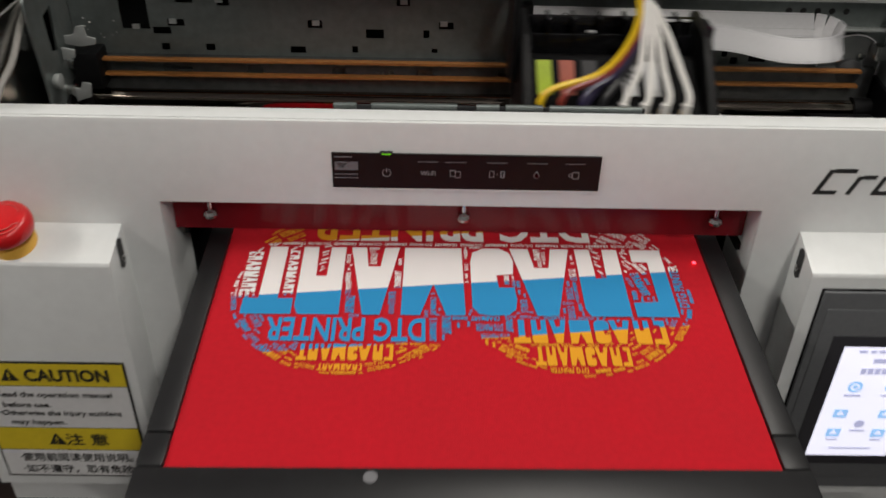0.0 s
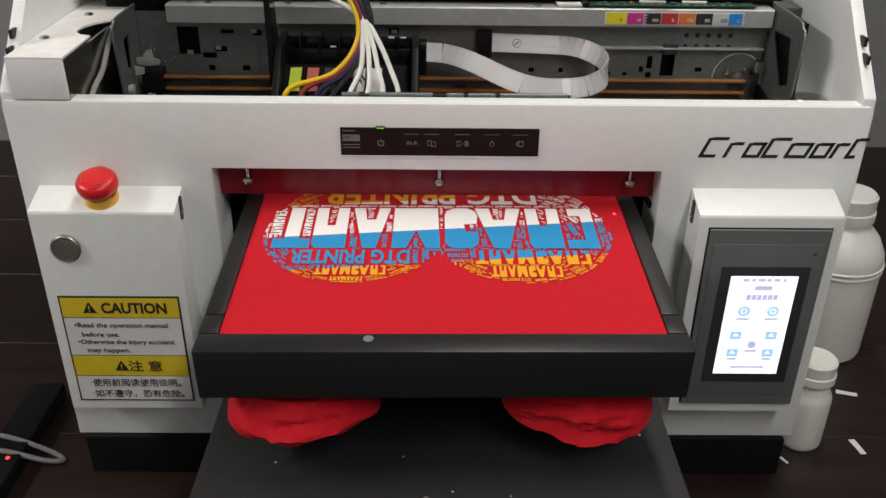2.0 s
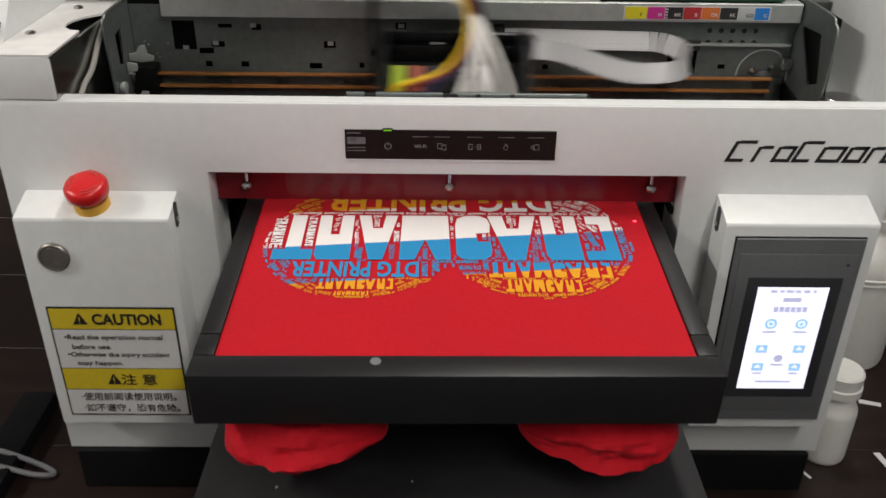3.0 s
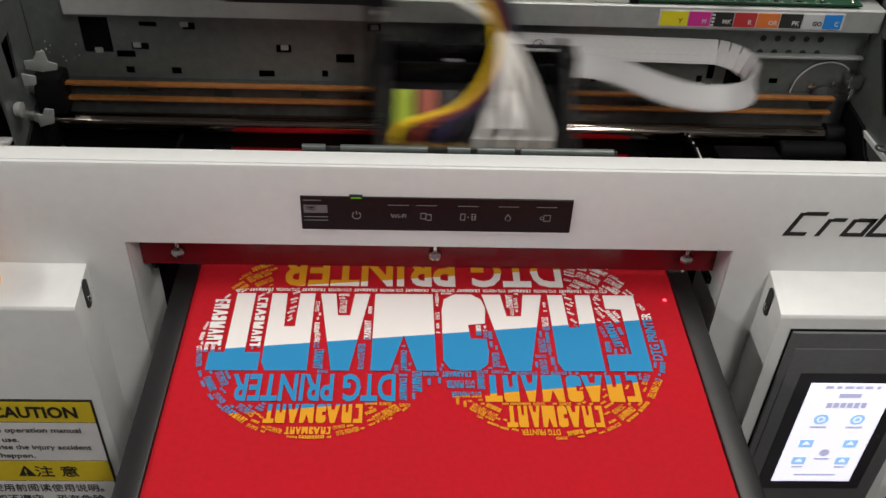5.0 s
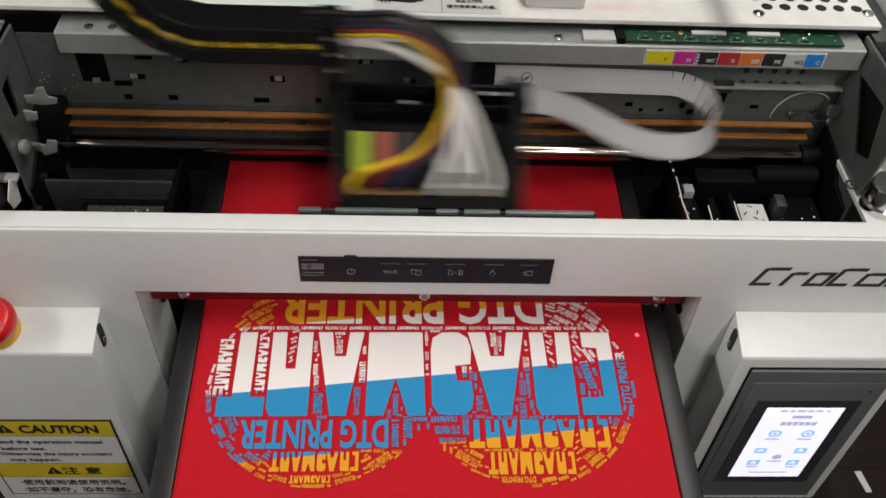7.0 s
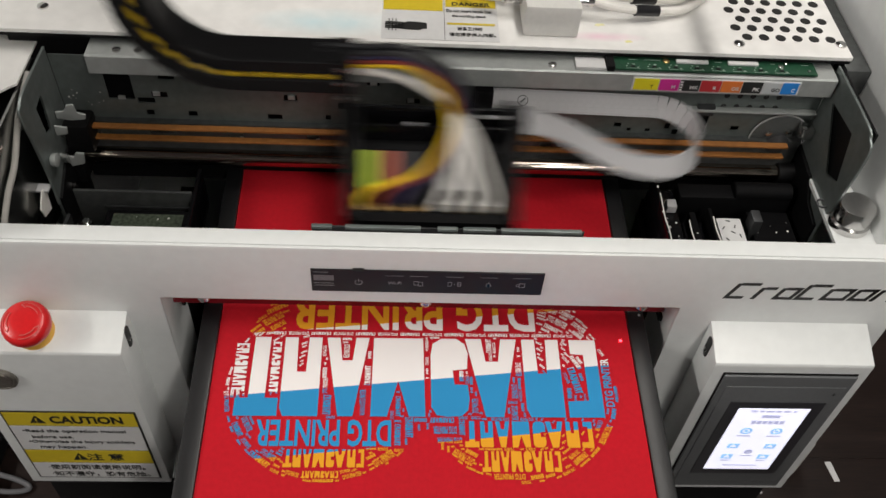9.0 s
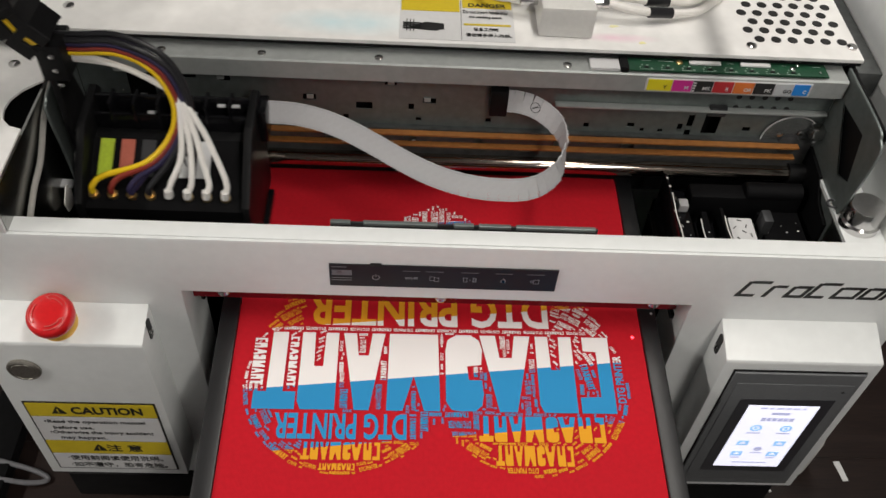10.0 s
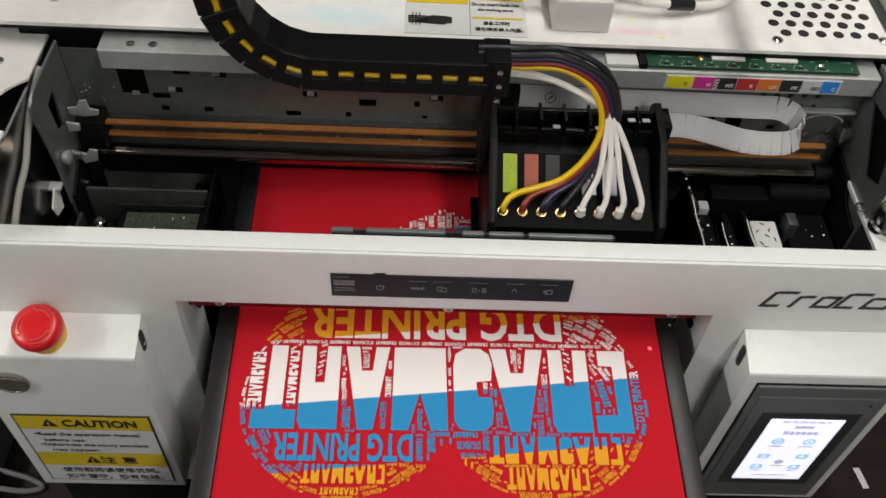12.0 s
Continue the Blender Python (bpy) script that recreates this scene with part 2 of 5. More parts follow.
def cyl(p0, p1, r0, r1=None, seg=20, bev=0.0, bm=None):
    p0, p1 = Vector(p0), Vector(p1)
    d = p1 - p0
    b = bmesh.new()
    bmesh.ops.create_cone(b, cap_ends=True, segments=seg, radius1=r0, radius2=r0 if r1 is None else r1, depth=d.length,
                          matrix=Matrix.Translation((p0 + p1) / 2) @ d.to_track_quat("Z", "Y").to_matrix().to_4x4())
    if bev:
        es = [e for e in b.edges if len(e.link_faces) == 2 and any(len(f.verts) > 4 for f in e.link_faces)]
        bmesh.ops.bevel(b, geom=es, offset=bev, segments=3, affect="EDGES")
    return merge(bm, b)


def lathe(profile, at, axis=(0, 0, 1), seg=32, bm=None):
    """A turned shape: (radius, height) pairs along axis from the place at."""
    b = bmesh.new()
    q = Vector(axis).to_track_quat("Z", "Y").to_matrix()
    rings = [[b.verts.new(Vector(at) + q @ Vector((r * math.cos(2 * math.pi * k / seg), r * math.sin(2 * math.pi * k / seg), h))) for k in range(seg)] for r, h in profile]
    for a, c in zip(rings, rings[1:]):
        for k in range(seg):
            b.faces.new((a[k], a[(k + 1) % seg], c[(k + 1) % seg], c[k]))
    b.faces.new(rings[0][::-1])
    b.faces.new(rings[-1])
    return merge(bm, b)


def smooth_path(pts, n=24):
    """A Catmull-Rom curve through the points."""
    p = [Vector(q) for q in pts]
    p = [2 * p[0] - p[1], *p, 2 * p[-1] - p[-2]]
    out = []
    for i in range(1, len(p) - 2):
        for k in range(n):
            t = k / n
            a, b, c, d = p[i - 1:i + 3]
            out.append(0.5 * (2 * b + (c - a) * t + (2 * a - 5 * b + 4 * c - d) * t * t + (3 * b - a - 3 * c + d) * t ** 3))
    return out + [p[-2]]


def tube(pts, r, seg=10, n=10, bm=None):
    path = smooth_path(pts, n)
    b = bmesh.new()
    rings, up = [], Vector((0.1, 0.2, 1)).normalized()
    for i, p in enumerate(path):
        d = (path[min(i + 1, len(path) - 1)] - path[max(i - 1, 0)]).normalized()
        side = d.cross(up)
        side = side.normalized() if side.length > 1e-4 else Vector((1, 0, 0))
        up = side.cross(d).normalized()
        rings.append([b.verts.new(p + r * (math.cos(2 * math.pi * k / seg) * side + math.sin(2 * math.pi * k / seg) * up)) for k in range(seg)])
    for a, c in zip(rings, rings[1:]):
        for k in range(seg):
            b.faces.new((a[k], a[(k + 1) % seg], c[(k + 1) % seg], c[k]))
    b.faces.new(rings[0])
    b.faces.new(rings[-1][::-1])
    bmesh.ops.recalc_face_normals(b, faces=b.faces)
    return merge(bm, b)


def part(name, bm, material, parent=None, label="", m=None):
    """Links a bmesh as one mesh object under a thing or a part."""
    me = bpy.data.meshes.new(name)
    bm.to_mesh(me)
    bm.free()
    me.materials.append(material)
    for p in me.polygons:
        p.use_smooth = True
    me.set_sharp_from_angle(angle=radians(35))
    ob = new(name, me)
    if parent:
        ob.parent = parent
    if m is not None:
        ob.matrix_basis = m
    return tagged(ob, label) if label else ob


def thing(name, label, category, group="", kind=""):
    return tagged(new(name), label, category, group, kind)


def text_bm(body, height, width=None, bold=0.0, depth=0.0003):
    """Flat lettering in the built-in font, centred, in the xy plane, of the given cap height (and width)."""
    cu = bpy.data.curves.new("lettering", "FONT")
    cu.body, cu.align_x, cu.align_y, cu.size, cu.offset, cu.resolution_u = body, "CENTER", "CENTER", 1, bold, 3
    ob = new("lettering", cu)
    dg = bpy.context.evaluated_depsgraph_get()
    me = bpy.data.meshes.new_from_object(ob.evaluated_get(dg))
    bpy.data.objects.remove(ob)
    b = bmesh.new()
    b.from_mesh(me)
    bpy.data.meshes.remove(me)
    xs, ys = [v.co.x for v in b.verts] or [0, 1], [v.co.y for v in b.verts] or [0, 1]
    cx, cy, w, h = (min(xs) + max(xs)) / 2, (min(ys) + max(ys)) / 2, max(xs) - min(xs), max(ys) - min(ys)
    sy = height / h
    sx = width / w if width else sy
    for v in b.verts:
        v.co = ((v.co.x - cx) * sx, (v.co.y - cy) * sy, 0)
    if depth:
        ret = bmesh.ops.extrude_face_region(b, geom=b.faces[:])
        bmesh.ops.translate(b, verts=[g for g in ret["geom"] if isinstance(g, bmesh.types.BMVert)], vec=(0, 0, depth))
        bmesh.ops.recalc_face_normals(b, faces=b.faces)
    return b


def flat(pts, m=None, depth=0.0003, bm=None):
    """A thin plate from an outline in the xy plane, moved by m."""
    b = prism(pts, "z", 0, depth)
    if m is not None:
        b.transform(m)
    return merge(bm, b)


def ring(r0, r1, a0=0.0, a1=2 * math.pi, seg=24, at=(0, 0)):
    """The outline of a ring or an arc of a ring, as a closed strip."""
    ang = [a0 + (a1 - a0) * k / seg for k in range(seg + 1)]
    return [(at[0] + r1 * math.cos(a), at[1] + r1 * math.sin(a)) for a in ang] + [(at[0] + r0 * math.cos(a), at[1] + r0 * math.sin(a)) for a in ang[::-1]]


def disc(r, at=(0, 0), seg=20):
    return [(at[0] + r * math.cos(2 * math.pi * k / seg), at[1] + r * math.sin(2 * math.pi * k / seg)) for k in range(seg)]


def rect(x0, x1, y0, y1):
    return [(x0, y0), (x1, y0), (x1, y1), (x0, y1)]


def front(x, y, z):
    """The pose of flat things that face the front (-y): their x is x, their y is z."""
    return pose(x, y, z, 90, 0, 0)


# ---- the room ----
FLOOR = TABLE - 0.75
tagged(part("floor", box(-2.6, 2.6, -2.2, 2.4, FLOOR - 0.1, FLOOR), CONCRETE), "dull grey concrete workshop floor", "floor", kind="structure")
tagged(part("ceiling", box(-2.6, 2.6, -2.2, 2.4, 1.98, 2.08), PLASTER), "plain painted ceiling over the workshop", "ceiling", kind="structure")
for nm, a in (("wall_north", (-2.6, 2.6, 2.4, 2.5)), ("wall_south", (-2.6, 2.6, -2.3, -2.2)), ("wall_east", (2.6, 2.7, -2.2, 2.4)), ("wall_west", (-2.7, -2.6, -2.2, 2.4))):
    tagged(part(nm, box(*a, FLOOR, 1.98), PLASTER), "plain grey painted workshop wall", "wall", kind="structure")
# One fitting per lamp; the third only houses the added front fill.
for x, y, power in LAMPS:
    fx = thing("ceiling_light", "long white unseen fluorescent fitting under the ceiling", "lamp", "ceiling lights")
    part("housing", box(x - 0.09, x + 0.09, y - 0.62, y + 0.62, 1.935, 1.979, 0.006), WHITE, fx)

table = thing("work_table", "dark stained wooden table under the printer", "table")
for k in range(9):
    y0 = -0.7 + k * 0.19
    part("plank", box(-1.3, 1.3, y0, y0 + 0.1897, TABLE - 0.03, TABLE, 0.0005, 1), WOOD, table)
for x in (-1.2, 1.2):
    for y in (-0.6, 0.92):
        part("leg", box(x - 0.035, x + 0.035, y - 0.035, y + 0.035, FLOOR, TABLE - 0.03, 0.004), WOOD, table)

# ---- the printer's case ----
printer = thing("garment_printer", "white steel desktop garment printer, lid open, on a dark table", "printer")

sides = [(-0.216, 0.335), (-0.216, 0.0125), (-0.40, 0.0125), (-0.40, 0.396), (-0.396, 0.4005), (0.396, 0.4005), (0.4, 0.396), (0.4, 0.0125), (0.212, 0.0125), (0.212, 0.335)]
case = part("front_panel", prism(sides, "y", 0.0, 0.003, 0.0011), WHITE, printer, "white powder-coated front panel with a wide platen opening")
part("top_flange", box(-0.396, 0.396, 0.0032, 0.0185, 0.3972, 0.4008, 0.001), WHITE, printer)
for x0, x1 in ((-0.219, -0.2162), (0.2122, 0.215)):
    part("opening_jamb", box(x0, x1, 0.0035, 0.055, 0.0165, 0.337, 0.0008), WHITE, printer)
part("opening_lintel", box(-0.2155, 0.2115, 0.0035, 0.026, 0.3345, 0.337), WHITE, printer)
part("splash_guard", box(-0.2155, 0.2115, 0.0235, 0.0255, 0.298, 0.3343), SMOKED, printer, "glossy dark acrylic guard above the platen, shirt's red reflection painted in")
for x in (-0.186, 0.0, 0.186):
    b = cyl((x, 0.0165, 0.3165), (x, 0.0165, 0.334), 0.0016)
    lathe([(0.002, 0), (0.0046, 0.0015), (0.0055, 0.004), (0.0046, 0.0068), (0.002, 0.008)], (x, 0.0165, 0.3115), seg=18, bm=b)
    part("guard_screw", b, CHROME, printer, "steel dome nut")

# control boxes on both sides of the opening
lb = part("control_box", prism([(0.0, 0.0765), (-0.036, 0.0765), (-0.036, 0.3035), (-0.035, 0.306), (0.0, 0.3165)], "x", -0.382, -0.246, 0.0012), WHITE, printer, "white steel control box with an emergency stop")
rb = part("control_box", prism([(0.0, 0.0765), (-0.036, 0.0765), (-0.036, 0.304), (-0.035, 0.3065), (0.0, 0.3185)], "x", 0.243, 0.380, 0.0012), WHITE, printer, "white steel control box carrying a touch screen")
for bx_, par in ((-0.2457, lb), (0.2427, rb)):
    hole = [(-0.014 + 0.0042 * math.cos(a), 0.300 + (0.008 if math.sin(a) > 0 else -0.008) + 0.0042 * math.sin(a)) for a in np.linspace(0, 2 * math.pi, 24, endpoint=False)]
    part("cable_slot", prism(hole, "x", bx_ - 0.0006, bx_ + 0.0006), INKBLACK, par)
    part("slot_screw", lathe([(0.0028, 0), (0.0028, 0.001), (0.0012, 0.0018)], (bx_ + (0.0007 if bx_ < 0 else -0.0007), -0.014, 0.296), axis=(1 if bx_ < 0 else -1, 0, 0), seg=14), CHROME, par)

# emergency stop on the sloping top of the left box
tilt = Vector((0, -0.29, 0.957)).normalized()
es = Vector((-0.3165, -0.0185, 0.3095))
part("stop_collar", lathe([(0.0155, -0.002), (0.0155, 0.008), (0.0145, 0.0095), (0.0125, 0.010), (0.0125, 0.016)], es, tilt), YELLOWP, lb, "yellow collar")
stop = part("stop_button", lathe([(0.011, 0.0125), (0.0155, 0.0132), (0.0182, 0.016), (0.0189, 0.020), (0.0187, 0.024), (0.0175, 0.0268), (0.015, 0.0284), (0.008, 0.0292)], es, tilt), RED, lb, "red mushroom stop button")
turn = Matrix.Translation(es + tilt * 0.0289) @ tilt.to_track_quat("Z", "Y").to_matrix().to_4x4()
for k in range(3):
    a = 0.5 + k * 2 * math.pi / 3
    b = flat(ring(0.0118, 0.0124, a, a + 1.0, 8), turn, 0.0008)
    flat(ring(0.0148, 0.0154, a, a + 1.0, 8), turn, 0.0003, bm=b)
    p = lambda r, q: (r * math.cos(q), r * math.sin(q))
    flat([p(0.0105, a + 1.0), p(0.0136, a + 1.35), p(0.0163, a + 1.0), p(0.0155, a + 1.02), p(0.0136, a + 1.25), p(0.0112, a + 1.02)], turn, 0.0004, bm=b)
    part("arrow_mark", b, ARROW, stop)
part("push_button", lathe([(0.0142, 0), (0.0142, 0.0022), (0.0128, 0.0034), (0.0112, 0.0034), (0.0108, 0.0026), (0.0104, 0.0026), (0.0100, 0.0034), (0.004, 0.0036)], (-0.3525, -0.0362, 0.2680), (0, -1, 0), 32), BUTTONSTEEL, lb, "round brushed steel push button")

# warning label
LX0, LX1, LZ0, LZ1 = -0.3715, -0.2535, 0.0875, 0.2147
label = part("warning_label", box(LX0, LX1, -0.0368, -0.0361, LZ0, LZ1), INKBLACK, lb, "yellow and white warning label with black border")
LH = LZ1 - LZ0


def band(f0, f1, material, name):
    part(name, box(LX0 + 0.0017, LX1 - 0.0017, -0.0372, -0.0369, LZ1 - f1 * LH, LZ1 - f0 * LH), material, label)


band(0.015, 0.19, LABELY, "yellow_band")
band(0.198, 0.545, LABELW, "white_field")
band(0.553, 0.745, LABELY, "yellow_band")
band(0.753, 0.985, LABELW, "white_field")


def write(body, x, f, h, w, parent=None, bold=0.0, material=None, y=-0.0373):
    part("lettering", text_bm(body, h, w, bold), material or INKBLACK, parent or label, m=front(x, y, LZ1 - f * LH))


write("CAUTION", -0.299, 0.103, 0.0125, 0.064, bold=0.03)
write("\u2022Read the operation manual", -0.3145, 0.268, 0.0072, 0.092, bold=0.008)
write("before use.", -0.3365, 0.348, 0.0054, 0.037, bold=0.008)
write("\u2022Otherwise the injury accident", -0.3125, 0.424, 0.0070, 0.096, bold=0.008)
write("may happen.", -0.3315, 0.503, 0.0068, 0.043, bold=0.008)
write("\u6ce8 \u610f", -0.298, 0.65, 0.0132, 0.034, bold=0.008)
write("\u00b7\u4f7f\u7528\u524d\u9605\u8bfb\u4f7f\u7528\u8bf4\u660e\u3002", -0.311, 0.815, 0.0098, 0.092, bold=0.004)
write("\u00b7\u5982\u4e0d\u9075\u5b88\uff0c\u6050\u6709\u5371\u9669\u3002", -0.310, 0.925, 0.0098, 0.094, bold=0.004)
for x, f in ((-0.3425, 0.103), (-0.322, 0.65)):
    part("warning_sign", flat([(-0.0068, -0.0058), (0.0068, -0.0058), (0.0006, 0.0062), (-0.0006, 0.0062)]), INKBLACK, label, m=front(x, -0.0373, LZ1 - f * LH))
    b = flat(rect(-0.0005, 0.0005, -0.001, 0.0032))
    flat(disc(0.0006, (0, -0.0032), 8), bm=b)
    part("warning_sign_mark", b, LABELY, label, m=front(x, -0.0377, LZ1 - f * LH - 0.0006))

# touch screen unit on the right box
part("rubber_seal", box(0.2532, 0.3703, -0.0372, -0.0362, 0.0882, 0.2943), BLACK, rb)
hm = part("screen_bezel", box(0.254, 0.3695, -0.0398, -0.0373, 0.089, 0.2935, 0.0011, 3), GREY, rb, "matt grey plastic touch screen frame")
part("bezel_step", box(0.2595, 0.3645, -0.0406, -0.0397, 0.102, 0.2785, 0.0004), GREY, rb)
part("screen_border", box(0.2705, 0.3565, -0.0412, -0.0405, 0.119, 0.2545, 0.0003), SCREENEDGE, rb, "glossy black screen border")
scr = part("screen_panel", box(0.281, 0.346, -0.0416, -0.0412, 0.1295, 0.2445), SCREEN, rb, "lit white touch screen page")
part("brightness_mark", flat([(0, 0.0022), (0.0006, 0.0006), (0.0022, 0), (0.0006, -0.0006), (0, -0.0022), (-0.0006, -0.0006), (-0.0022, 0), (-0.0006, 0.0006)]), INKBLACK, rb, m=front(0.3575, -0.0407, 0.268))


def ui(pts, x, z, material, name):
    part(name, flat(pts, depth=0.0002), material, scr, m=front(x, -0.04165, z))


ui(rect(-0.0085, 0.0085, -0.0024, 0.0024), 0.3145, 0.2315, UIGREY, "screen_button")
for k, w in enumerate((0.006, 0.004, 0.007, 0.005, 0.006, 0.003)):
    ui(rect(-w / 2, w / 2, -0.0016, 0.0016), 0.296 + k * 0.0075, 0.2405, UIGREY, "screen_bar")
for k in range(6):
    ui(rect(-0.0022, 0.0022, -0.003, 0.003), 0.3015 + k * 0.0053, 0.221, UIGREY, "screen_bar")
for x, z in ((0.300, 0.205), (0.3285, 0.205)):
    ui(ring(0.0034, 0.0058), x, z, UIBLUE, "screen_icon")
    ui(disc(0.002), x, z, UIBLUE, "screen_icon")
for x in (0.2965, 0.332):
    for z in (0.1765, 0.1555):
        ui(rect(-0.0055, 0.0055, -0.0045, 0.0045), x, z, UIBLUE, "screen_icon")
        part("screen_icon_mark", flat([(-0.003, -0.001), (0, 0.003), (0.003, -0.001)], depth=0.0002), SCREEN, scr, m=front(x, -0.0419, z))
ui(disc(0.0042), 0.3145, 0.1655, UIGREY, "screen_icon")
for x, z, w in ((0.300, 0.196, 0.013), (0.3285, 0.196, 0.013), (0.3145, 0.158, 0.012), (0.297, 0.148, 0.009), (0.332, 0.148, 0.009), (0.3145, 0.138, 0.034)):
    ui(rect(-w / 2, w / 2, -0.0011, 0.0011), x, z, UIGREY, "screen_bar")

# maker's mark on the beam: slanting dark strokes of uneven length, closed into plain shapes


def stroke(u0, u1, v0, v1):
    """One slanting bar of the mark; u runs along it from 0 to 1, v from its foot to its top."""
    lean, x0, w, z0, h = 0.0085, 0.2432, 0.1535, 0.3500, 0.0205
    at = lambda u, v: (x0 + u * w + v * lean, z0 + v * h)
    part("brand_mark", prism([at(u0, v0), at(u1, v0), at(u1, v1), at(u0, v1)], "y", -0.0005, -0.0001), INKBLACK, printer)


for u0, u1, kind in ((0.0, 0.125, "open"), (0.15, 0.235, "angle"), (0.265, 0.375, "closed"), (0.385, 0.51, "open"), (0.525, 0.665, "closed"), (0.68, 0.79, "closed"), (0.805, 0.885, "angle"), (0.90, 0.985, "open")):
    tall, k = (1.0 if kind == "open" else 0.76), 0.022
    stroke(u0 + k, u1, tall - 0.15, tall)
    stroke(u0, u0 + k, 0.0, tall - 0.04)
    if kind != "angle":
        stroke(u0 + k, u1 - k, 0.0, 0.15)
    if kind == "closed":
        stroke(u1 - k, u1, 0.0, tall)

# button strip on the beam
strip = part("button_strip", box(-0.0925, 0.0925, -0.0014, -0.0001, 0.350, 0.3775, 0.0004, 1), STRIPBLACK, printer, "glossy black button strip with small grey symbols")
part("strip_edge", box(-0.093, 0.0922, -0.0012, -0.0001, 0.3482, 0.3497), WHITE, printer)


def sym(pts, x, z, material=None):
    part("symbol", flat(pts, depth=0.0002), material or SYMBOL, strip, m=front(x, -0.0015, z))


sym(rect(-0.008, 0.008, -0.0032, 0.0032), -0.0825, 0.3675, DIMGREY)
sym(rect(-0.0062, 0.0005, -0.002, 0.002), -0.0825, 0.3675)
sym(rect(-0.008, 0.008, -0.0016, -0.0012), -0.0825, 0.3595)
sym(rect(-0.008, 0.008, 0.0012, 0.0016), -0.0825, 0.3595)
sym(rect(-0.008, 0.004, -0.0004, 0.0004), -0.0825, 0.3745, DIMGREY)
sym(ring(0.0026, 0.0031, 2.1, 2.1 + 5.3), -0.055, 0.3625)
sym(rect(-0.0003, 0.0003, 0.0006, 0.0038), -0.055, 0.3625)
part("symbol_text", text_bm("Wi-Fi", 0.0034, 0.0105, 0.004, 0.0002), SYMBOL, strip, m=front(-0.0265, -0.0015, 0.3625))
for x in (-0.009, -0.0055):
    for q in ([(-0.0022, -0.0022), (0.0012, -0.0022), (0.0012, -0.0018), (-0.0022, -0.0018)], [(-0.0022, 0.0024), (0.0012, 0.0024), (0.0012, 0.0028), (-0.0022, 0.0028)], [(-0.0024, -0.0022), (-0.002, -0.0022), (-0.002, 0.0028), (-0.0024, 0.0028)], [(0.0012, -0.0022), (0.0016, -0.0022), (0.0016, 0.0028), (0.0012, 0.0028)]):
        sym(q, x, 0.3625 - (x + 0.009) * 0.3)
for x, w in ((0.0175, 0.0034), (0.025, 0.003), (0.0755, 0.0048)):
    for q in (rect(-w / 2, w / 2, -0.0026, -0.0022), rect(-w / 2, w / 2, 0.0022, 0.0026), rect(-w / 2, -w / 2 + 0.0004, -0.0026, 0.0026), rect(w / 2 - 0.0004, w / 2, -0.0026, 0.0026)):
        sym(q, x, 0.3625)
sym(rect(-0.0004, 0.0004, -0.0004, 0.0004), 0.0213, 0.3625)
for x in (0.0243, 0.0257):
    sym(rect(-0.0002, 0.0002, -0.0018, 0.0012), x, 0.3625)
drop = [(0.0, 0.0034)] + [(0.0021 * math.cos(a), -0.0007 + 0.0021 * math.sin(a)) for a in np.linspace(0.5, -math.pi - 0.5, 14)]
drop2 = [(0.0, 0.0026)] + [(0.0016 * math.cos(a), -0.0007 + 0.0016 * math.sin(a)) for a in np.linspace(0.5, -math.pi - 0.5, 14)]
sym(drop, 0.0485, 0.3625)
part("symbol", flat(drop2, depth=0.0002), GLOSSBLACK, strip, m=front(0.0485, -0.0018, 0.3625))
sym(ring(0.001, 0.0014), 0.072, 0.3625)
for x in (-0.0265, -0.0075, 0.021, 0.0485, 0.0745):
    sym(rect(-0.007, 0.007, -0.00025, 0.00025), x, 0.3715, DIMGREY)
part("power_lamp", box(-0.0585, -0.0515, -0.0019, -0.0015, 0.3766, 0.3781, 0.0002, 1), LED, strip, "small green power light")
# Added lip that blocks the power lamp's glow from steep viewpoints.
part("lamp_hiding_lip", box(-0.0595, -0.0505, -0.0036, -0.0001, 0.3784, 0.3789, 0.0002, 1), STRIPBLACK, strip)
# circuit board behind the strip, its edge just above the beam
part("strip_board", box(-0.092, 0.122, 0.0215, 0.0228, 0.376, 0.4025), DARKSTEEL, printer)
for x0, x1 in ((-0.092, -0.076), (-0.066, -0.007), (0.006, 0.022), (0.026, 0.052), (0.056, 0.12)):
    part("strip_board_clip", box(x0, x1, 0.0205, 0.0238, 0.3995, 0.4035, 0.0005, 1), STEEL, printer)
part("laser_module", cyl((0.168, 0.025, 0.325), (0.168, 0.03, 0.345), 0.004), BLACK, printer)

# side walls and outer covers
for s in (-1, 1):
    xo, xi = s * 0.401, s * 0.389
    part("side_wall", prism([(0.0035, 0.0125), (0.0035, 0.407), (0.03, 0.434), (0.078, 0.484), (0.17, 0.572), (0.52, 0.572), (0.52, 0.0125)], "x", min(xo, xi), max(xo, xi), 0.0015), WHITE, printer, "white sheet-steel side wall rising towards the back")
    for y, z in ((0.046, 0.4505), (0.033, 0.437)):
        part("wall_slot", box(s * 0.395 - 0.0016, s * 0.395 + 0.0016, y - 0.009, y + 0.003, z - 0.004, z + 0.004), INKBLACK, printer)
notch = [(-0.337, 0.135), (-0.342, 0.131), (-0.350, 0.122), (-0.356, 0.110), (-0.357, 0.098), (-0.354, 0.086), (-0.347, 0.078), (-0.337, 0.075)]
part("side_pod", prism([(-0.388, 0.0), (-0.388, 0.30), (-0.337, 0.30), *notch, (-0.3365, 0.0)], "z", 0.4385, 0.4405), COVER, printer, "white pod cover with a cable notch")
part("pod_front", box(-0.388, -0.3368, -0.0005, 0.0022, 0.4016, 0.4382, 0.0008), WHITE, printer)
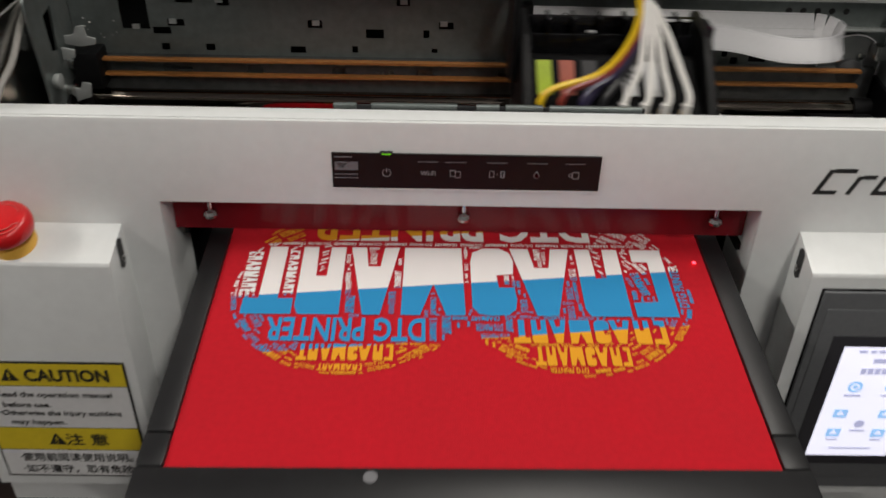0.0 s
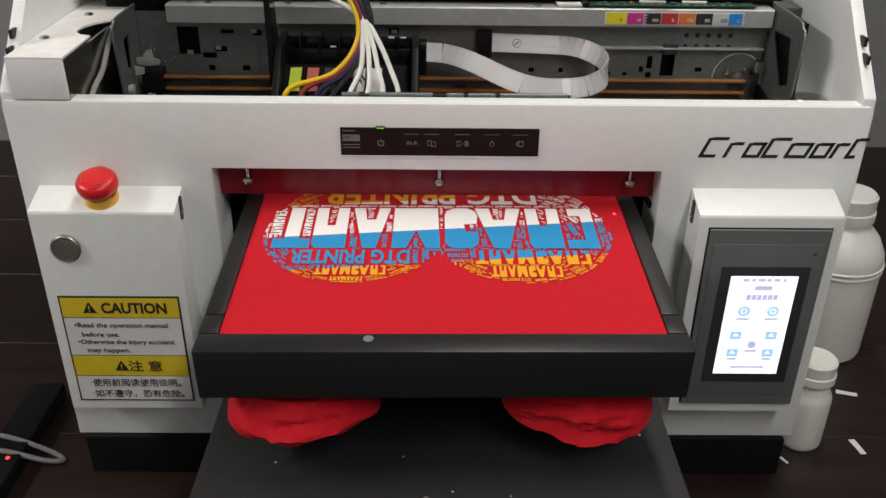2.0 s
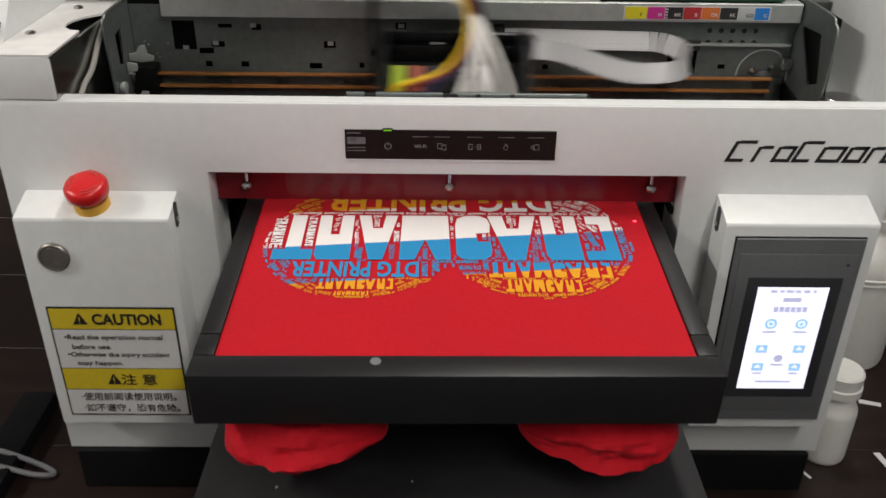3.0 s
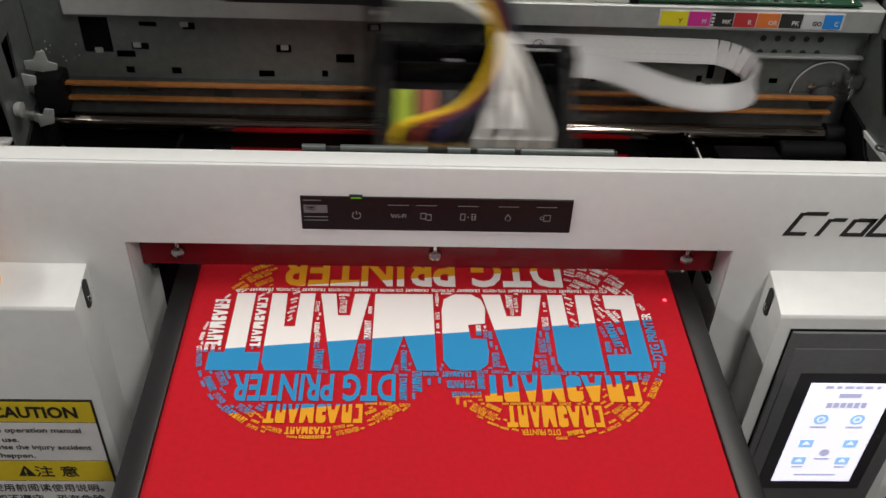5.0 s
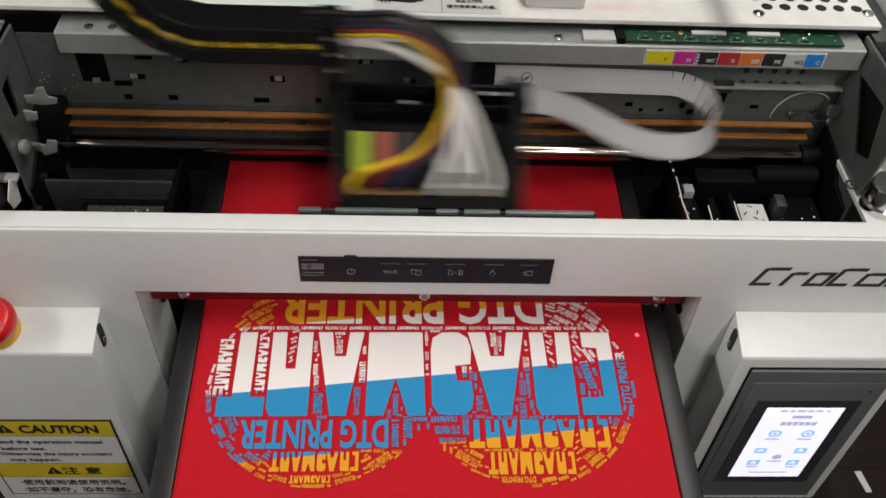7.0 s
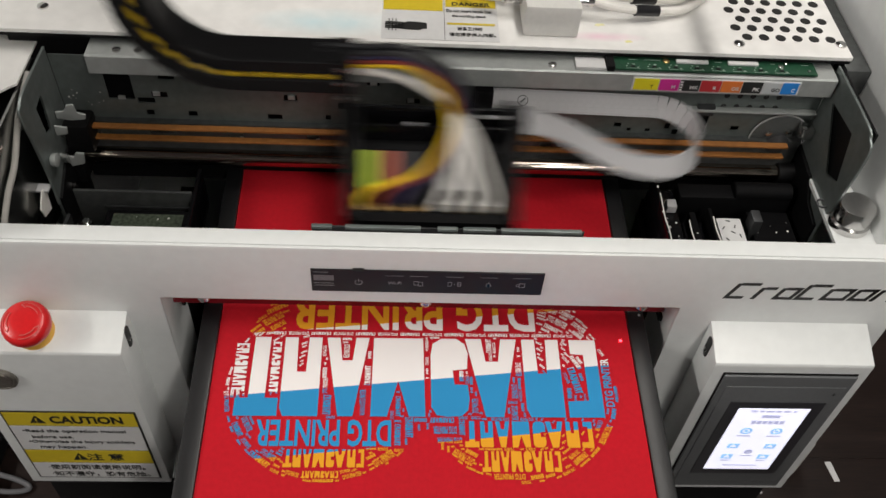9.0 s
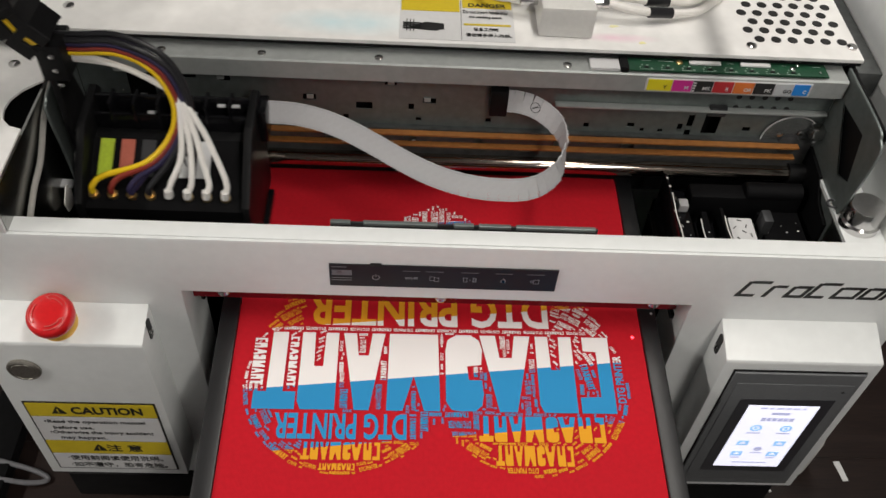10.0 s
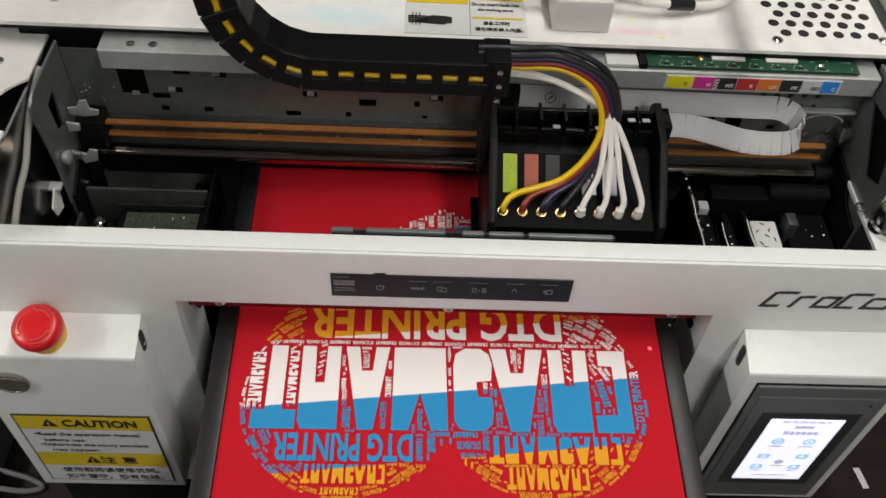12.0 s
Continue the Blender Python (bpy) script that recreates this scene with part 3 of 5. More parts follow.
part("pod_side", box(-0.3388, -0.3366, 0.0025, 0.175, 0.30, 0.4360), PODSTEEL, printer)
part("pod_lining", box(-0.386, -0.34, 0.1, 0.2, 0.40, 0.402), BLACK, printer)
for x, y in ((-0.3765, 0.064), (-0.366, 0.155), (-0.372, 0.222)):
    part("pod_screw", lathe([(0.0048, 0), (0.0046, 0.0012), (0.003, 0.0022), (0.001, 0.0024)], (x, y, 0.4406), seg=18), CHROME, printer)
part("side_deck", box(0.3525, 0.3888, 0.0168, 0.30, 0.356, 0.360), WHITE, printer)
part("drain_cap", lathe([(0.0178, 0), (0.0178, 0.006), (0.0160, 0.008), (0.0160, 0.022), (0.015, 0.024), (0.006, 0.0245)], (0.3705, 0.078, 0.3602), seg=36), CHROME, printer, "round steel cap on the side deck")
part("deck_ring", tube([(0.352 + 0.0045 * math.cos(a), 0.098 + 0.0045 * math.sin(a), 0.364) for a in np.linspace(0, 6.28, 13)], 0.0011, 8, 3), DARKSTEEL, printer)

# rear top cover with its warning, vent holes and tubing
CZ, CY = 0.463, 0.178
holes_x0, holes_y0 = 0.278, 0.203
part("side_channel", box(0.3665, 0.3885, CY, 0.508, CZ - 0.040, CZ - 0.014, 0.001), SHELFSTEEL, printer)
cover = part("rear_cover", box(-0.388, 0.366, CY, 0.52, CZ - 0.004, CZ, 0.001), COVER, printer, "white rear cover smudged with ink, with vent holes")
part("cover_front_lip", box(-0.386, 0.365, CY + 0.0004, CY + 0.0020, CZ - 0.0070, CZ - 0.0042), BLACK, printer)
for j in range(7):
    for i in range(6):
        x, y = holes_x0 + 0.0150 * i - (0.0075 if j % 2 else 0), holes_y0 + 0.0135 * j
        part("vent_hole", lathe([(0.0046, 0), (0.0046, 0.0003), (0.004, 0.0003)], (x, y, CZ + 0.0001), seg=18), INKBLACK, cover)
for x, y in ((0.268, 0.192), (0.360, 0.196), (-0.33, 0.21)):
    part("cover_screw", lathe([(0.0048, 0), (0.0046, 0.0012), (0.003, 0.0022), (0.001, 0.0024)], (x, y, CZ + 0.0002), seg=18), CHROME, cover)
dl = part("danger_label", box(-0.043, 0.058, 0.182, 0.285, CZ + 0.0002, CZ + 0.0006), LABELW, cover, "white danger label with yellow bands")


def lid_text(body, x, y, h, w, material=None, bold=0.012):
    part("lettering", text_bm(body, h, w, bold), material or INKBLACK, dl, m=pose(x, y, CZ + 0.0011))


part("yellow_band", box(-0.042, 0.010, 0.224, 0.284, CZ + 0.00065, CZ + 0.0010), LABELY, dl)
part("yellow_band", box(0.0125, 0.057, 0.231, 0.284, CZ + 0.00065, CZ + 0.0010), LABELY, dl)
part("yellow_line", box(0.0135, 0.055, 0.2045, 0.2070, CZ + 0.00065, CZ + 0.0010), LABELY, dl)
lid_text("DANGER", 0.035, 0.2350, 0.0055, 0.034, bold=0.02)
lid_text("Do not insert hands into", 0.033, 0.2245, 0.0044, 0.040)
lid_text("the working space.", 0.033, 0.2165, 0.0044, 0.030)
lid_text("\u8bbe\u5907\u5de5\u4f5c\u65f6", 0.033, 0.1985, 0.005, 0.022)
lid_text("\u8bf7\u52ff\u5c06\u624b\u4f38\u5165\u5185\u90e8\u3002", 0.035, 0.1900, 0.005, 0.040)
part("label_divider", box(0.0110, 0.0114, 0.183, 0.284, CZ + 0.00065, CZ + 0.0009), INKBLACK, dl)
pict = flat([(-0.018, -0.004), (0.002, -0.006), (0.008, -0.006), (0.010, -0.004), (0.014, -0.004), (0.014, 0.004), (0.009, 0.005), (-0.002, 0.006)], pose(-0.018, 0.2005, CZ + 0.0011))
for k in range(4):
    flat(rect(-0.022, -0.006, -0.0045 + k * 0.0026, -0.003 + k * 0.0026), pose(-0.018, 0.2005, CZ + 0.0011), bm=pict)
for k in range(3):
    flat(rect(-0.019 + k * 0.003, -0.0182 + k * 0.003, -0.008, 0.009), pose(-0.018, 0.2005, CZ + 0.0012), bm=pict)
part("pictogram", pict, INKBLACK, dl)

# pump head and tubing on the rear cover
damper = part("ink_filter", box(0.078, 0.126, 0.192, 0.262, CZ + 0.0005, CZ + 0.030, 0.003), CLEAR, printer, "cloudy plastic ink filter block")
for x, d in ((0.078, -1), (0.126, 1)):
    for y in (0.222, 0.240):
        b = cyl((x, y, CZ + 0.018), (x + d * 0.009, y, CZ + 0.018), 0.0045, seg=18)
        cyl((x + d * 0.009, y, CZ + 0.018), (x + d * 0.015, y, CZ + 0.018), 0.0055, 0.0045, 18, bm=b)
        part("hose_fitting", b, CHROME, damper)
for y, far in ((0.222, 0.32), (0.240, 0.36)):
    part("hose", tube([(0.141, y, CZ + 0.018), (0.165, y - 0.003, CZ + 0.014), (0.20, y + 0.002, CZ + 0.009), (0.235, y + 0.018, CZ + 0.006), (0.27, far - 0.02, CZ + 0.006), (0.28, 0.46, CZ + 0.006)], 0.0038), WHITETUBE, damper, "milky hose")
    part("hose_joint", cyl((0.178, y - 0.0025, CZ + 0.0118), (0.200, y + 0.002, CZ + 0.009), 0.0048), KTUBE, damper)
    part("hose", tube([(0.063, y, CZ + 0.018), (0.03, y + 0.02, CZ + 0.012), (-0.02, y + 0.09, CZ + 0.008), (-0.03, 0.46, CZ + 0.006)], 0.0038), WHITETUBE, damper)
random.seed(8)
for x, y, w, h, col in ((0.170, 0.190, 0.008, 0.004, (0.80, 0.76, 0.35)), (0.148, 0.213, 0.012, 0.004, (0.80, 0.77, 0.45))):
    pts = [(w * 0.5 * math.cos(a) * random.uniform(0.6, 1.1), h * 0.5 * math.sin(a) * random.uniform(0.6, 1.1)) for a in np.linspace(0, 6.0, 22)]
    part("ink_stain", flat(pts, pose(x, y, CZ + 0.0001, 0, 0, 6), 0.0001), mat("faint_ink_stain", col, 0.5), cover)
part("rear_wall", box(-0.388, 0.388, 0.51, 0.5195, 0.0125, CZ - 0.0045), WHITE, printer)

# black base
for x0, x1 in ((-0.392, -0.222), (0.218, 0.391)):
    part("base", box(x0, x1, -0.006, 0.5, TABLE, 0.012, 0.002), BLACK, printer, "black base under the white case")
for x0, x1 in ((-0.388, -0.222), (0.218, 0.388)):
    part("case_floor", box(x0, x1, 0.0035, 0.5, 0.0125, 0.0155), WHITE, printer)
part("base_rear", box(-0.2215, 0.2175, 0.30, 0.5, TABLE, 0.10, 0.002), BLACK, printer)

# ---- works inside the case ----
random.seed(5)
holes = [(-0.283, -0.260, 0.394, 0.424), (-0.245, -0.231, 0.397, 0.403), (-0.258, -0.243, 0.390, 0.396), (-0.253, -0.246, 0.376, 0.382), (-0.216, -0.208, 0.376, 0.382), (-0.202, -0.192, 0.415, 0.421),
         (-0.145, -0.132, 0.375, 0.381), (-0.129, -0.117, 0.397, 0.404), (-0.093, -0.088, 0.376, 0.382), (-0.081, -0.066, 0.389, 0.397), (-0.033, -0.028, 0.390, 0.397), (-0.020, -0.008, 0.398, 0.404),
         (-0.026, -0.021, 0.377, 0.381), (-0.055, -0.044, 0.417, 0.424), (0.039, 0.044, 0.378, 0.383), (0.098, 0.104, 0.377, 0.382), (0.131, 0.136, 0.377, 0.382), (-0.236, -0.222, 0.417, 0.421),
         (0.243, 0.258, 0.374, 0.4055), (0.2275, 0.2335, 0.382, 0.396), (0.2275, 0.2335, 0.364, 0.378), (0.2815, 0.289, 0.379, 0.384), (0.172, 0.179, 0.379, 0.384), (0.185, 0.189, 0.374, 0.378), (0.202, 0.207, 0.374, 0.378), (0.2195, 0.2245, 0.378, 0.385)]
part("rear_plate", sheet_with_holes(-0.324, 0.354, 0.335, 0.440, 0.1755, 0.1767, holes), STEEL, printer, "galvanised steel rear plate with punched holes")
part("slot_bracket", box(0.2425, 0.2585, 0.1700, 0.1752, 0.3995, 0.4100, 0.0006), DARKSTEEL, printer)
for i in range(5):
    for z in (0.4075, 0.4195):
        part("plate_hole", lathe([(0.0026, 0), (0.0026, 0.0003), (0.002, 0.0003)], (0.267 + i * 0.0119, 0.1754, z), (0, -1, 0), 14), INKBLACK, printer)
# Added black sheet that stands for the shade seen through the punched holes.
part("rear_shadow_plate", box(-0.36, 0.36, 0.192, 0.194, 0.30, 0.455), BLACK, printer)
for x, z in ((-0.240, 0.4015), (-0.122, 0.402), (-0.016, 0.403), (-0.049, 0.421), (-0.2, 0.420), (-0.271, 0.3965)):
    part("plate_tab", box(x - 0.003, x + 0.003, 0.1738, 0.1752, z - 0.002, z + 0.002), CHANNEL, printer)
part("plate_step", box(0.10, 0.352, 0.168, 0.1753, 0.4050, 0.4072, 0.0008), CHANNEL, printer)
part("rear_channel", prism([(0.1625, 0.4315), (0.1637, 0.4315), (0.1637, 0.4488), (0.189, 0.4488), (0.189, 0.450), (0.164, 0.450), (0.1625, 0.4488)], "x", -0.288, 0.353), CHANNEL, printer, "folded steel channel across the back")
for x in (-0.263, -0.06, 0.104, -0.16, -0.245):
    part("channel_screw", lathe([(0.0036, 0), (0.0036, 0.0012), (0.002, 0.0018)], (x, 0.1705, 0.4501), seg=14), CHROME, printer)
pcb = part("circuit_board", box(0.157, 0.334, 0.1645, 0.1860, 0.4520, 0.4535), PCB, printer, "green circuit board with white chips")
for k in range(8):
    x = 0.1725 + k * 0.0186
    part("board_chip", box(x - 0.0018, x + 0.0018, 0.1672, 0.1690, 0.4537, 0.4547), INKBLACK, pcb)
    for dx, dy, w in ((-0.0052, 0.0008, 0.0012), (0.0046, -0.0006, 0.0016), (0.0012, 0.0036, 0.0022), (-0.0034, 0.0040, 0.001)):
        part("solder_pad", box(x + dx - w / 2, x + dx + w / 2, 0.1672 + dy, 0.1680 + dy, 0.4536, 0.4539), BOARDMARK, pcb)
    part("print_line", box(x - 0.0062, x + 0.0062, 0.1655, 0.1658, 0.4536, 0.4538), BOARDMARK, pcb)
for x0, x1 in ((0.2115, 0.2395), (0.2570, 0.2835)):
    part("board_connector", box(x0, x1, 0.1735, 0.1778, 0.4537, 0.4558, 0.0004, 1), LABELW, pcb)
for x, y, r in ((0.203, 0.1765, 0.0030), (0.3035, 0.1740, 0.0026), (0.309, 0.1785, 0.0016), (0.327, 0.1690, 0.0012)):
    part("board_screw", lathe([(r, 0), (r, 0.0008), (r * 0.5, 0.0014)], (x, y, 0.4536), seg=14), BRASS if x < 0.21 else CHROME, pcb)
for x, w in ((0.170, 0.008), (0.184, 0.014), (0.246, 0.006), (0.295, 0.004), (0.322, 0.007)):
    part("print_line", box(x, x + w, 0.1775, 0.1779, 0.4536, 0.4538), BOARDMARK, pcb)
part("board_sticker", box(0.1235, 0.1495, 0.1650, 0.1790, 0.4502, 0.4535, 0.0008), LABELW, printer)
part("board_plug", box(0.1505, 0.1568, 0.164, 0.183, 0.4504, 0.4560, 0.0004, 1), BLACK, pcb)
tabstrip = part("ink_colour_label", box(0.1740, 0.3215, 0.1616, 0.1624, 0.4335, 0.4470), LABELW, printer, "white strip of eight ink colour tabs")
tx = 0.1755
for k, (col, word, w) in enumerate((("yellow", "Y", 0.0222), ("magenta", "M", 0.0178), ("black", "MK", 0.0183), ("red", "R", 0.0183), ("orange", "OR", 0.0183), ("black", "PK", 0.0183), ("grey", "GO", 0.0167), ("blue", "C", 0.0150))):
    part("colour_tab", box(tx, tx + w - 0.0008, 0.1610, 0.1615, 0.4345, 0.4462), TABS[col], tabstrip)
    part("lettering", text_bm(word, 0.0036, None, 0.015), INKBLACK if col in ("yellow", "grey") else LABELW, tabstrip, m=front(tx + w * 0.7, 0.1609, 0.4388))
    tx += w
for k in range(4):
    part("tab_tick", box(0.2155, 0.2180, 0.1605, 0.1609, 0.4352 + k * 0.0028, 0.4366 + k * 0.0028), LABELW, tabstrip)

# side plates of the works
for s, x in ((-1, -0.325), (1, 0.3555)):
    out = [(0.175, 0.447), (0.118, 0.447), (0.105, 0.443), (0.100, 0.434), (0.106, 0.37), (0.106, 0.33), (0.106, 0.27), (0.175, 0.27)] if s < 0 else [(0.175, 0.455), (0.10, 0.455), (0.088, 0.450), (0.080, 0.440), (0.084, 0.388), (0.090, 0.36), (0.090, 0.27), (0.175, 0.27)]
    tri = [(0.142, 0.425), (0.126, 0.422), (0.128, 0.392), (0.138, 0.390)] if s < 0 else [(0.160, 0.430), (0.112, 0.434), (0.098, 0.390), (0.118, 0.382)]
    b = bmesh.new()
    for xx in (x - 0.0008, x + 0.0008):
        vo, vi = [b.verts.new((xx, *p)) for p in out], [b.verts.new((xx, *p)) for p in tri]
        for q in ((vo[0], vo[1], vi[1], vi[0]), (vo[1], vo[2], vo[3], vi[1]), (vo[3], vo[4], vi[2], vi[1]), (vo[4], vo[5], vi[3], vi[2]), (vo[5], vo[6], vo[7], vi[3]), (vo[7], vo[0], vi[0], vi[3])):
            b.faces.new(q)
    bmesh.ops.recalc_face_normals(b, faces=b.faces)
    part("side_plate", b, STEEL, printer, "grey steel side plate with a cut-out")
    part("plate_rim", tube([(x, *p) for p in out[:6]], 0.0014, 8, 6), STEEL, printer)
for pts, y in (([(-0.3235, 0.389), (-0.3235, 0.396), (-0.316, 0.397), (-0.312, 0.404), (-0.306, 0.405), (-0.305, 0.396), (-0.298, 0.394), (-0.299, 0.389), (-0.311, 0.387)], 0.152), ([(-0.3225, 0.380), (-0.3225, 0.391), (-0.312, 0.389), (-0.313, 0.382)], 0.140), ([(-0.318, 0.345), (-0.320, 0.358), (-0.314, 0.356), (-0.311, 0.362), (-0.304, 0.361), (-0.306, 0.349)], 0.138)):
    part("left_bracket", prism(pts, "y", y, y + 0.002, 0.0006), CHANNEL, printer, "bent bright steel bracket")
part("bracket_roller", lathe([(0.005, 0), (0.006, 0.002), (0.006, 0.005), (0.003, 0.006)], (-0.3235, 0.118, 0.372), (1, 0, 0), 20), CHANNEL, printer)
part("cable_tag", prism([(0.100, 0.330), (0.104, 0.352), (0.096, 0.356), (0.083, 0.346), (0.086, 0.334)], "x", -0.3310, -0.3300), WHITETUBE, printer, "crumpled white paper tag")
part("pod_strap", box(-0.3365, -0.3262, 0.098, 0.107, 0.352, 0.354), LGREY, printer)
for p, q in (((-0.3235, 0.155, 0.372), 0.006), ((-0.3235, 0.14, 0.355), 0.005), ((-0.3235, 0.135, 0.325), 0.004)):
    part("bracket_screw", cyl(p, (p[0] + 0.006, p[1] - 0.002, p[2]), q, seg=14), CHROME, printer)
part("left_motor", box(-0.322, -0.299, 0.150, 0.174, 0.350, 0.382, 0.003), BLACK, printer)
part("left_guide", box(-0.3215, -0.312, 0.145, 0.174, 0.318, 0.346, 0.002), BLACK, printer)
part("encoder_wheel", lathe([(0.027, 0), (0.027, 0.0012), (0.006, 0.0012)], (0.328, 0.1745, 0.374), (0, -1, 0), 40), SMOKYDISC, printer, "smoky clear plastic encoder wheel")
part("wheel_edge", flat(ring(0.0266, 0.0275, seg=40), front(0.328, 0.1732, 0.374), 0.0012), LGREY, printer)
part("wheel_hub", lathe([(0.011, 0), (0.011, 0.004), (0.006, 0.006), (0.003, 0.007)], (0.328, 0.173, 0.369), (0, -1, 0), 28), DARKSTEEL, printer)
part("right_bracket", box(0.342, 0.3535, 0.160, 0.172, 0.383, 0.395, 0.001), CHROME, printer)
for x, z in ((0.311, 0.392), (0.33, 0.395), (0.326, 0.378)):
    part("wheel_screw", lathe([(0.0032, 0), (0.003, 0.0015), (0.0012, 0.002)], (x + 0.006, 0.172, z - 0.012), (0, -1, 0), 12), CHROME, printer)
part("timing_belt", box(-0.300, 0.335, 0.1595, 0.1655, 0.3720, 0.3740), BELT, printer, "amber timing belt")
part("timing_belt", box(-0.300, 0.335, 0.1595, 0.1655, 0.3590, 0.3610), BELT, printer, "amber timing belt")
part("belt_end", box(-0.3025, -0.3002, 0.1595, 0.1655, 0.3590, 0.3740), BELT, printer)
part("belt_shelf", sheet_with_holes(-0.31, 0.35, 0.340, 0.3725, 0.1690, 0.1700, [(-0.297, -0.252, 0.355, 0.367), (-0.2515, -0.228, 0.361, 0.365), (-0.181, -0.168, 0.357, 0.366), (-0.110, -0.099, 0.357, 0.365), (-0.037, -0.025, 0.355, 0.364), (-0.068, -0.066, 0.356, 0.362), (-0.062, -0.058, 0.356, 0.364), (0.030, 0.037, 0.357, 0.364), (0.105, 0.116, 0.357, 0.365), (0.17, 0.182, 0.356, 0.364)]), SHELFSTEEL, printer)
part("shelf_top", box(-0.31, 0.35, 0.1702, 0.1752, 0.3700, 0.3725), SHELFSTEEL, printer)
for x in (-0.171, -0.102, -0.0285):
    part("shelf_tab", box(x, x + 0.003, 0.1672, 0.1688, 0.3565, 0.3595), CHANNEL, printer)
part("guide_rod", cyl((-0.318, 0.163, 0.338), (0.345, 0.163, 0.338), 0.0075, seg=28), ROD, printer, "polished steel guide rod")
part("rod_end", cyl((0.336, 0.163, 0.338), (0.353, 0.163, 0.338), 0.010, seg=24), BLACK, printer)
part("cross_member", box(-0.323, 0.353, 0.183, 0.191, 0.290, 0.334, 0.001), BLACK, printer)
# left maintenance tray and right capping station
part("left_floor", box(-0.333, -0.207, 0.050, 0.15, 0.286, 0.292), BLACK, printer)
part("left_wall", box(-0.318, -0.315, 0.024, 0.099, 0.27, 0.325), DARKSTEEL, printer)
part("tray_frame", box(-0.287, -0.212, 0.06, 0.112, 0.2925, 0.318, 0.002), GLOSSBLACK, printer, "black waste tray")
part("tray_fluid", box(-0.280, -0.218, 0.066, 0.106, 0.3183, 0.3192), mat("dirty_tray_fluid", (0.09, 0.11, 0.08), 0.18, grain=0.6, scale=80), printer)
part("tray_divider", box(-0.210, -0.2065, 0.024, 0.15, 0.2925, 0.335, 0.001), GLOSSBLACK, printer)
part("left_block", box(-0.312, -0.292, 0.04, 0.10, 0.2925, 0.312, 0.002), BLACK, printer)
part("tray_back", box(-0.3145, -0.2105, 0.116, 0.119, 0.2925, 0.337, 0.001), SHELFSTEEL, printer)
part("tray_rail", box(-0.290, -0.2125, 0.1135, 0.1155, 0.318, 0.3205, 0.0005), DARKSTEEL, printer)
for p, q in ((( -0.3105, 0.075, 0.3125), 0.007), ((-0.300, 0.092, 0.3125), 0.005)):
    part("tray_roller", lathe([(q, 0), (q, 0.010), (q * 0.6, 0.012), (q * 0.3, 0.012)], p, seg=18), CHROME, printer)
part("tray_clip", box(-0.306, -0.294, 0.074, 0.086, 0.3125, 0.320, 0.001), LGREY, printer)
part("right_floor", box(0.209, 0.349, 0.022, 0.15, 0.286, 0.292), BLACK, printer)
for x0, x1, y0, y1, z1, mt in ((0.2125, 0.2155, 0.03, 0.15, 0.345, GLOSSBLACK), (0.222, 0.236, 0.04, 0.148, 0.325, GLOSSBLACK), (0.243, 0.300, 0.05, 0.12, 0.312, GLOSSBLACK), (0.246, 0.252, 0.05, 0.12, 0.326, BLACK), (0.262, 0.266, 0.045, 0.12, 0.332, BLACK), (0.305, 0.345, 0.04, 0.13, 0.318, BLACK), (0.300, 0.309, 0.10, 0.115, 0.336, DARKSTEEL)):
    part("capping_block", box(x0, x1, y0, y1, 0.2925, z1, 0.0015), LEDGE if mt is BLACK else mt, printer)
part("wiper_pad", box(0.2705, 0.294, 0.078, 0.114, 0.3125, 0.325, 0.0015), LABELW, printer, "white capping pad stained with ink")
part("pad_frame", box(0.2680, 0.2965, 0.075, 0.117, 0.3123, 0.3225, 0.001), GLOSSBLACK, printer)
for x, y, a in ((0.276, 0.087, 30), (0.286, 0.103, -20), (0.281, 0.110, 70), (0.289, 0.092, 10), (0.275, 0.101, -40), (0.283, 0.096, 55), (0.279, 0.083, 80)):
    part("pad_slit", flat(rect(-0.0005, 0.0005, -0.0022, 0.0022), None, 0.0003), INKBLACK, printer, m=pose(x, y, 0.3252, 0, 0, a))
for x0, y0, z0, n in ((0.2145, 0.060, 0.3455, 5), (0.2415, 0.055, 0.3325, 4), (0.2650, 0.060, 0.3325, 4)):
    part("dried_ink_streak", tube([(x0 + 0.0006 * math.sin(k * 2.1), y0 + k * 0.016, z0) for k in range(n)], 0.0006, 6, 5), WHITETUBE, printer, "dried white ink streak")
# Added black sheet: shade of the gap behind the right plate's cut-out.
part("side_shade_sheet", box(0.3585, 0.3605, 0.088, 0.1765, 0.350, 0.4545), BLACK, printer)
part("capping_body", box(0.238, 0.3455, 0.131, 0.150, 0.2925, 0.334, 0.003), LEDGE, printer)
part("capping_body", cyl((0.290, 0.140, 0.3345), (0.345, 0.140, 0.3345), 0.009, seg=24, bev=0.001), LEDGE, printer)
part("end_lining", prism([(0.092, 0.272), (0.172, 0.272), (0.172, 0.366), (0.135, 0.362), (0.118, 0.345), (0.094, 0.340)], "x", 0.3515, 0.3545), BLACK, printer, "black end plate behind the capping station")
part("end_lining", prism([(0.108, 0.272), (0.172, 0.272), (0.172, 0.364), (0.140, 0.352), (0.108, 0.335)], "x", -0.3240, -0.3215), BLACK, printer)
splash = bmesh.new()
random.seed(21)
